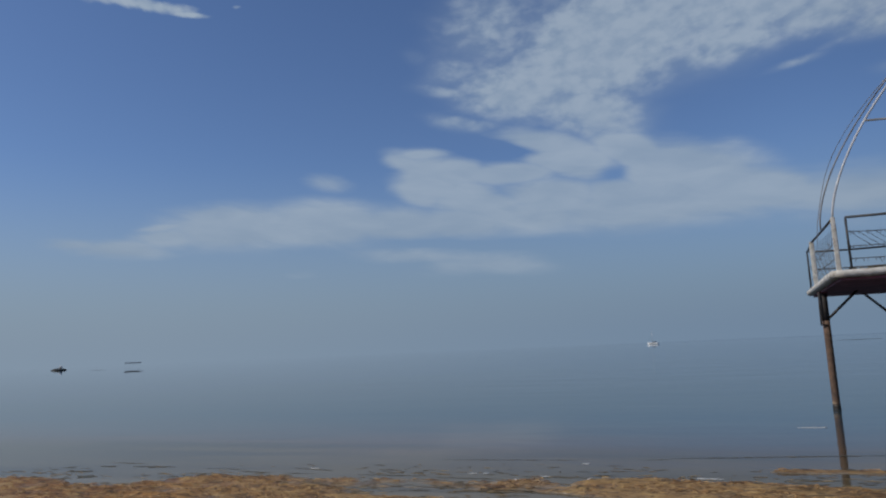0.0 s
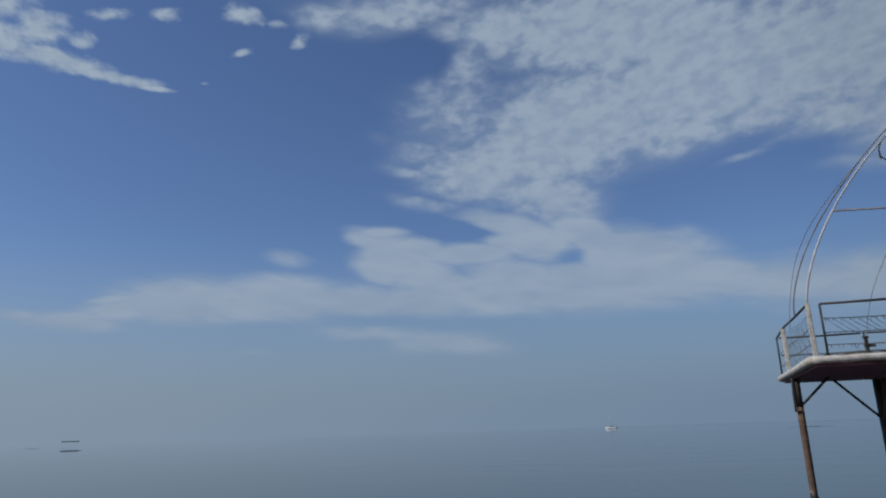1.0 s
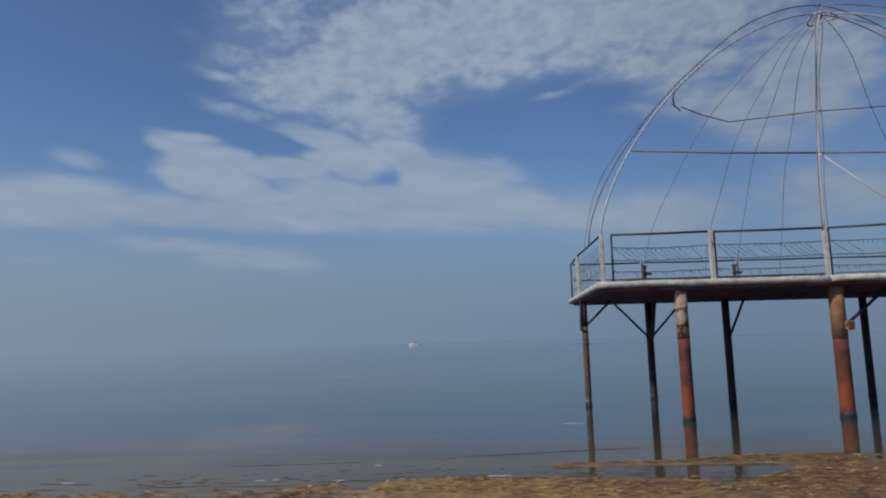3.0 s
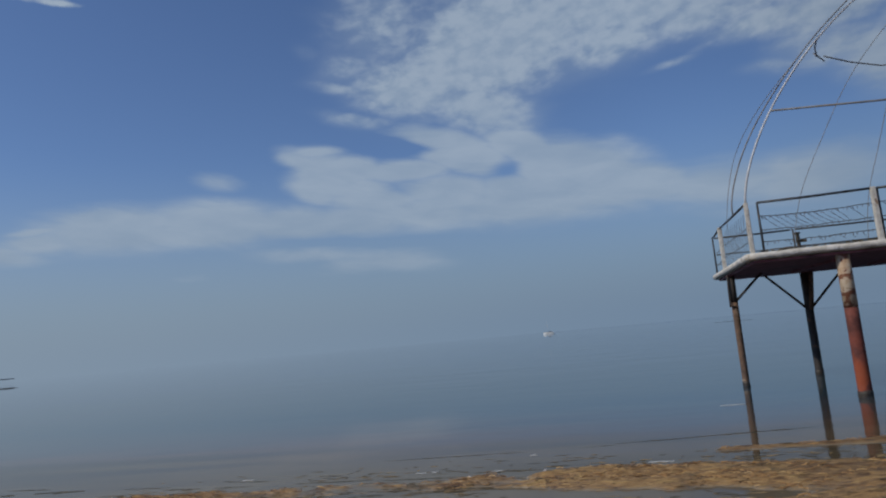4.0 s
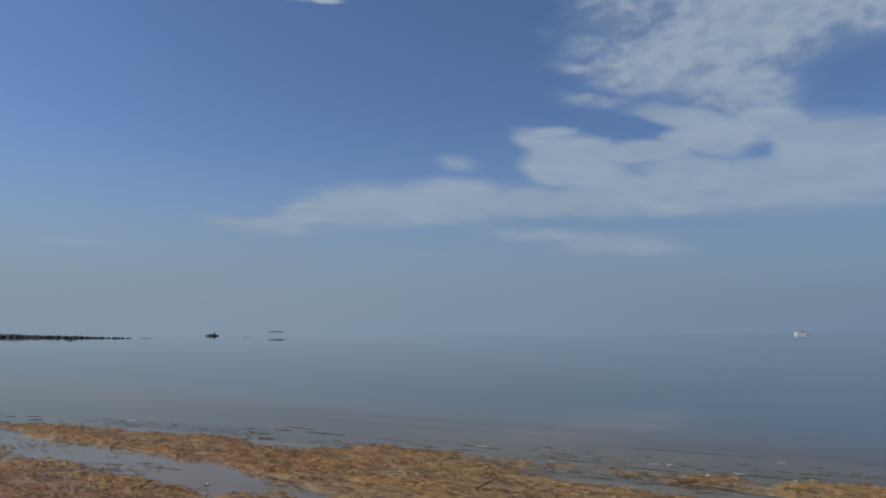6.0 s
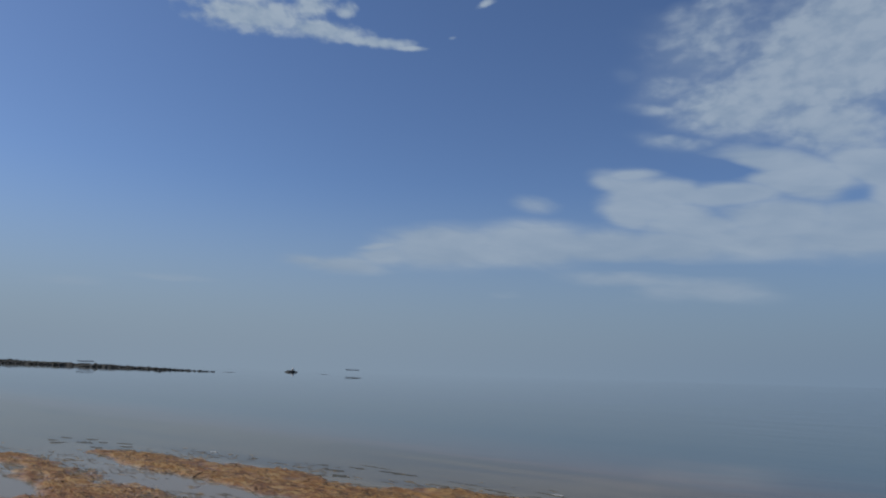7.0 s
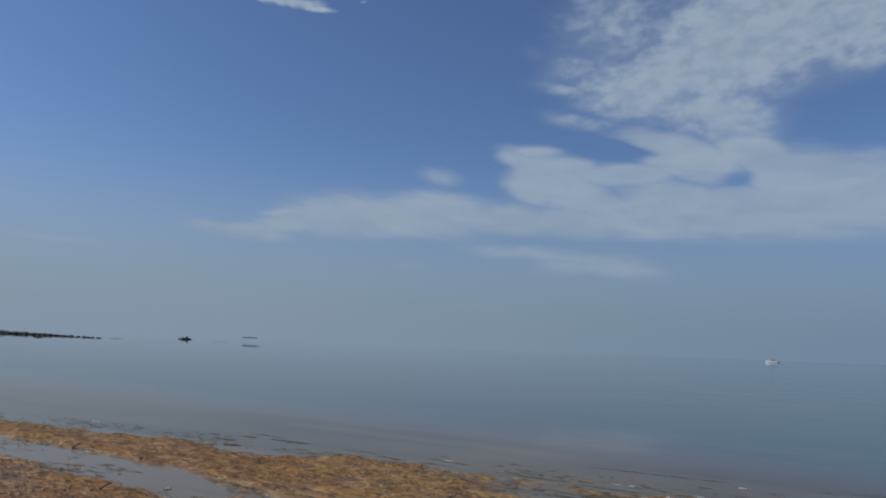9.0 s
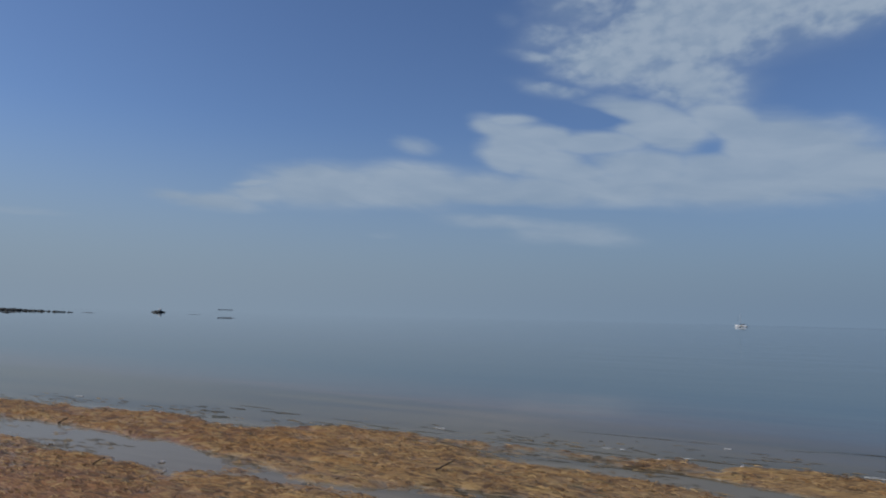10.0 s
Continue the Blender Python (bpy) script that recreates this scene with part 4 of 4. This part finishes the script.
def build_reef(name, az_deg, dist, length, high, label, count, seed):
    c = polar(az_deg, dist)
    reef = thing(name, c.x, c.y, 0.0, label, "reef")
    rng = random.Random(seed)
    across = Vector((math.cos(radians(az_deg)), math.sin(radians(az_deg)), 0))
    for k in range(count):
        s = (k + 0.5) / count - 0.5
        p = c + across * (s * length)
        bm = lump(bmesh.new(), (p.x, p.y, 0.0), (length / count * 0.95, length / count * 0.95, high * (1.15 - 1.5 * abs(s)) * rng.uniform(0.8, 1.2)), 0.12, 3, seed + k)
        part("rock", bm, MAT_ROCK, reef)
    return reef


build_reef("rock_islet", 49.0, 470.0, 4.2, 1.15, "small dark rock islet out at sea", 1, 11)
# added pale lump, stand-in for a small white bird-like thing above the islet
cap = polar(48.88, 470.0)
islet_top = part("stone", lump(bmesh.new(), (cap.x, cap.y, 1.75), (0.9, 0.8, 0.9), 0.08, 3, 4), MAT_PALE)
tagged(islet_top, "pale lump standing in for a white bird-like thing on the rock islet", "stone")
build_reef("reef", 44.0, 170.0, 3.7, 0.13, "low dark reef awash in the calm sea", 5, 31)
build_reef("reef", 46.4, 300.0, 4.0, 0.07, "low dark reef awash in the calm sea", 4, 51)
build_reef("reef", 53.8, 260.0, 3.4, 0.10, "low dark reef awash in the calm sea", 4, 61)
build_reef("reef", -11.3, 187.0, 8.0, 0.06, "low dark reef awash in the calm sea", 5, 81)
build_reef("reef", 58.9, 190.0, 1.6, 0.2, "low dark reef awash in the calm sea", 3, 71)


def build_far_bar(az_deg, dist, length, z):
    """A far flat mirage-like bar, built as a slab on added thin piles."""
    c = polar(az_deg, dist)
    jetty = thing("far_mirage_bar", c.x, c.y, 0.0, "thin dark mirage-like bar far out at sea on added hair-thin piles", "jetty", "far landing stages")
    part("deck", box(bmesh.new(), (c.x, c.y, z), (length, 3.0, 0.5), radians(az_deg), 0.1), MAT_FAR, jetty)
    across = Vector((math.cos(radians(az_deg)), math.sin(radians(az_deg)), 0))
    for k in range(5):
        p = c + across * (length * (k / 4 - 0.5) * 0.94)
        bar("pile", [(p.x, p.y, -1.0), (p.x, p.y, z - 0.3)], 0.008, MAT_FAR, jetty, sides=6)


build_far_bar(44.1, 470.0, 9.2, 2.7)
build_far_bar(64.0, 440.0, 8.4, 2.9)


# ---- small things on the shore and the water ----
def drift(name, x, y, length, width, turn, mat, label, category, group, seed, high=0.005):
    """A thin ragged raft of weed or foam lying on the water."""
    bm = bmesh.new()
    rng = random.Random(seed)
    n = max(8, int(length / 0.04))
    top, lo = [], []
    for i in range(n + 1):
        s = i / n
        mid = 0.25 * width * noise.noise(Vector((s * 5, seed, 0)))
        half = 0.5 * width * math.sin(math.pi * (0.03 + 0.94 * s)) * (0.15 + 2.0 * abs(noise.noise(Vector((s * length * 9.0, seed * 3.3, 1)))) + rng.uniform(0, 0.2))
        top.append((s - 0.5, mid + half))
        lo.append((s - 0.5, mid - half))
    c, sn = math.cos(turn), math.sin(turn)

    def v(s, w, z):
        return bm.verts.new((x + s * length * c - w * sn, y + s * length * sn + w * c, z))
    rows = [(v(s, w1, 0.002), v(s, (w0 + w1) / 2, high * (0.6 + 0.6 * rng.random())), v(s, w0, 0.002)) for (s, w0), (_, w1) in zip(top, lo)]
    for r0, r1 in zip(rows, rows[1:]):
        bm.faces.new((r0[0], r1[0], r1[1], r0[1]))
        bm.faces.new((r0[1], r1[1], r1[2], r0[2]))
    for e in (rows[0], rows[-1]):
        bm.faces.new(e)
    return tagged(part(name, bm, mat), label, category, group)


WEEDS = [(-8.3, 8.12, 0.35, 0.14, 0.0), (-7.5, 8.16, 0.75, 0.13, 0.02), (-8.9, 7.95, 0.3, 0.06, -0.1), (-8.4, 7.7, 0.45, 0.2, 0.1), (-7.9, 7.35, 0.4, 0.2, -0.1), (-9.5, 7.6, 0.35, 0.06, -0.1),
         (-15.2, 6.9, 0.35, 0.25, 0.15), (-14.6, 7.1, 0.3, 0.3, 0.15), (-14.1, 6.75, 0.45, 0.25, 0.15), (-13.5, 7.2, 0.4, 0.22, 0.2), (-14.4, 6.35, 0.35, 0.3, 0.1), (-13.0, 6.95, 0.35, 0.25, 0.2), (-13.2, 6.5, 0.4, 0.2, 0.1), (-13.9, 7.0, 0.3, 0.2, 0.1), (-14.9, 6.5, 0.3, 0.22, 0.1), (-5.6, 7.93, 0.6, 0.06, -0.1), (-4.9, 7.9, 0.5, 0.05, 0.0),
         (0.85, 9.58, 2.5, 0.06, 0.16), (0.95, 8.55, 0.25, 0.05, 0.1), (-0.6, 9.28, 0.4, 0.03, 0.16), (-2.45, 9.13, 1.9, 0.04, 0.05), (-4.9, 8.20, 0.7, 0.05, -0.2), (-3.6, 7.90, 1.0, 0.06, -0.02), (-2.6, 7.82, 1.0, 0.05, -0.04), (-1.6, 7.98, 0.8, 0.06, 0.0), (-8.2, 8.42, 0.8, 0.05, -0.1), (-6.2, 8.1, 0.7, 0.04, -0.05)]
for k, (x, y, ln, wd, tn) in enumerate(WEEDS):
    drift("weed_raft", x, y, ln, wd, tn, MAT_FLOAT, "thin dark raft of weed afloat off the shore", "weed", "weed rafts", k + 1, 0.003)
FOAM = [(-2.65, 8.12, 0.13, 0.04, 0.0), (-2.48, 8.15, 0.07, 0.035, 0.1), (-1.75, 8.02, 0.14, 0.035, 0.0), (-4.9, 8.25, 0.16, 0.03, 0.0), (0.0, 8.06, 0.2, 0.035, 0.05), (1.67, 12.6, 0.42, 0.07, 0.02), (-11.4, 7.7, 0.2, 0.06, 0.1), (-1.4, 8.9, 0.10, 0.035, 0.1), (0.1, 8.05, 0.14, 0.04, 0.0)]
for k, (x, y, ln, wd, tn) in enumerate(FOAM):
    drift("foam_patch", x, y, ln, wd, tn, MAT_FOAM, "small white patch of foam on the water", "foam", "foam patches", k + 40, 0.008)


def ground_at(x, y):
    return float(shore_height(np.array([x]), np.array([y]))[0])


for k, (x, y, r) in enumerate(((-6.23, 4.85, 0.035), (-5.9, 4.6, 0.022), (-4.6, 7.5, 0.02), (-6.3, 7.55, 0.03), (-2.0, 7.6, 0.025), (-1.2, 7.65, 0.03), (-8.6, 6.9, 0.022))):
    bm = bmesh.new()
    for i in range(9):   # ribbed fan
        a0 = -1.2 + 2.4 * i / 9
        a1 = a0 + 2.4 / 9
        z = max(ground_at(x, y), 0.0)
        base = bm.verts.new((x, y, z + 0.004))
        m = bm.verts.new((x + r * math.cos((a0 + a1) / 2), y + r * math.sin((a0 + a1) / 2), z + r * 0.55))
        bm.faces.new((base, bm.verts.new((x + r * 1.5 * math.cos(a0), y + r * 1.5 * math.sin(a0), z + 0.004)), m))
        bm.faces.new((base, m, bm.verts.new((x + r * 1.5 * math.cos(a1), y + r * 1.5 * math.sin(a1), z + 0.004))))
    tagged(part("shell", bm, MAT_SHELL), "small whitish shell lying among the weed", "shell", "shells on the shore")


def build_stick(x, y, turn, ln):
    z = max(ground_at(x, y), 0.0)
    d = Vector((math.cos(turn), math.sin(turn), 0))
    p = Vector((x, y, z + 0.012))
    pts = [p - d * ln * 0.5, p - d * ln * 0.1 + Vector((0, 0, 0.03)), p + d * ln * 0.5 + Vector((0, 0.02, 0.07))]
    tagged(part("driftwood_stick", tube(bmesh.new(), pts, 0.011, 7, 0.005), MAT_STICK, smooth=True), "short dark piece of driftwood stuck in the weed", "driftwood", "driftwood on the shore")


build_stick(-3.64, 5.85, 0.9, 0.18)
build_stick(-9.0, 5.75, 0.4, 0.12)
build_stick(-6.4, 4.3, 0.1, 0.12)
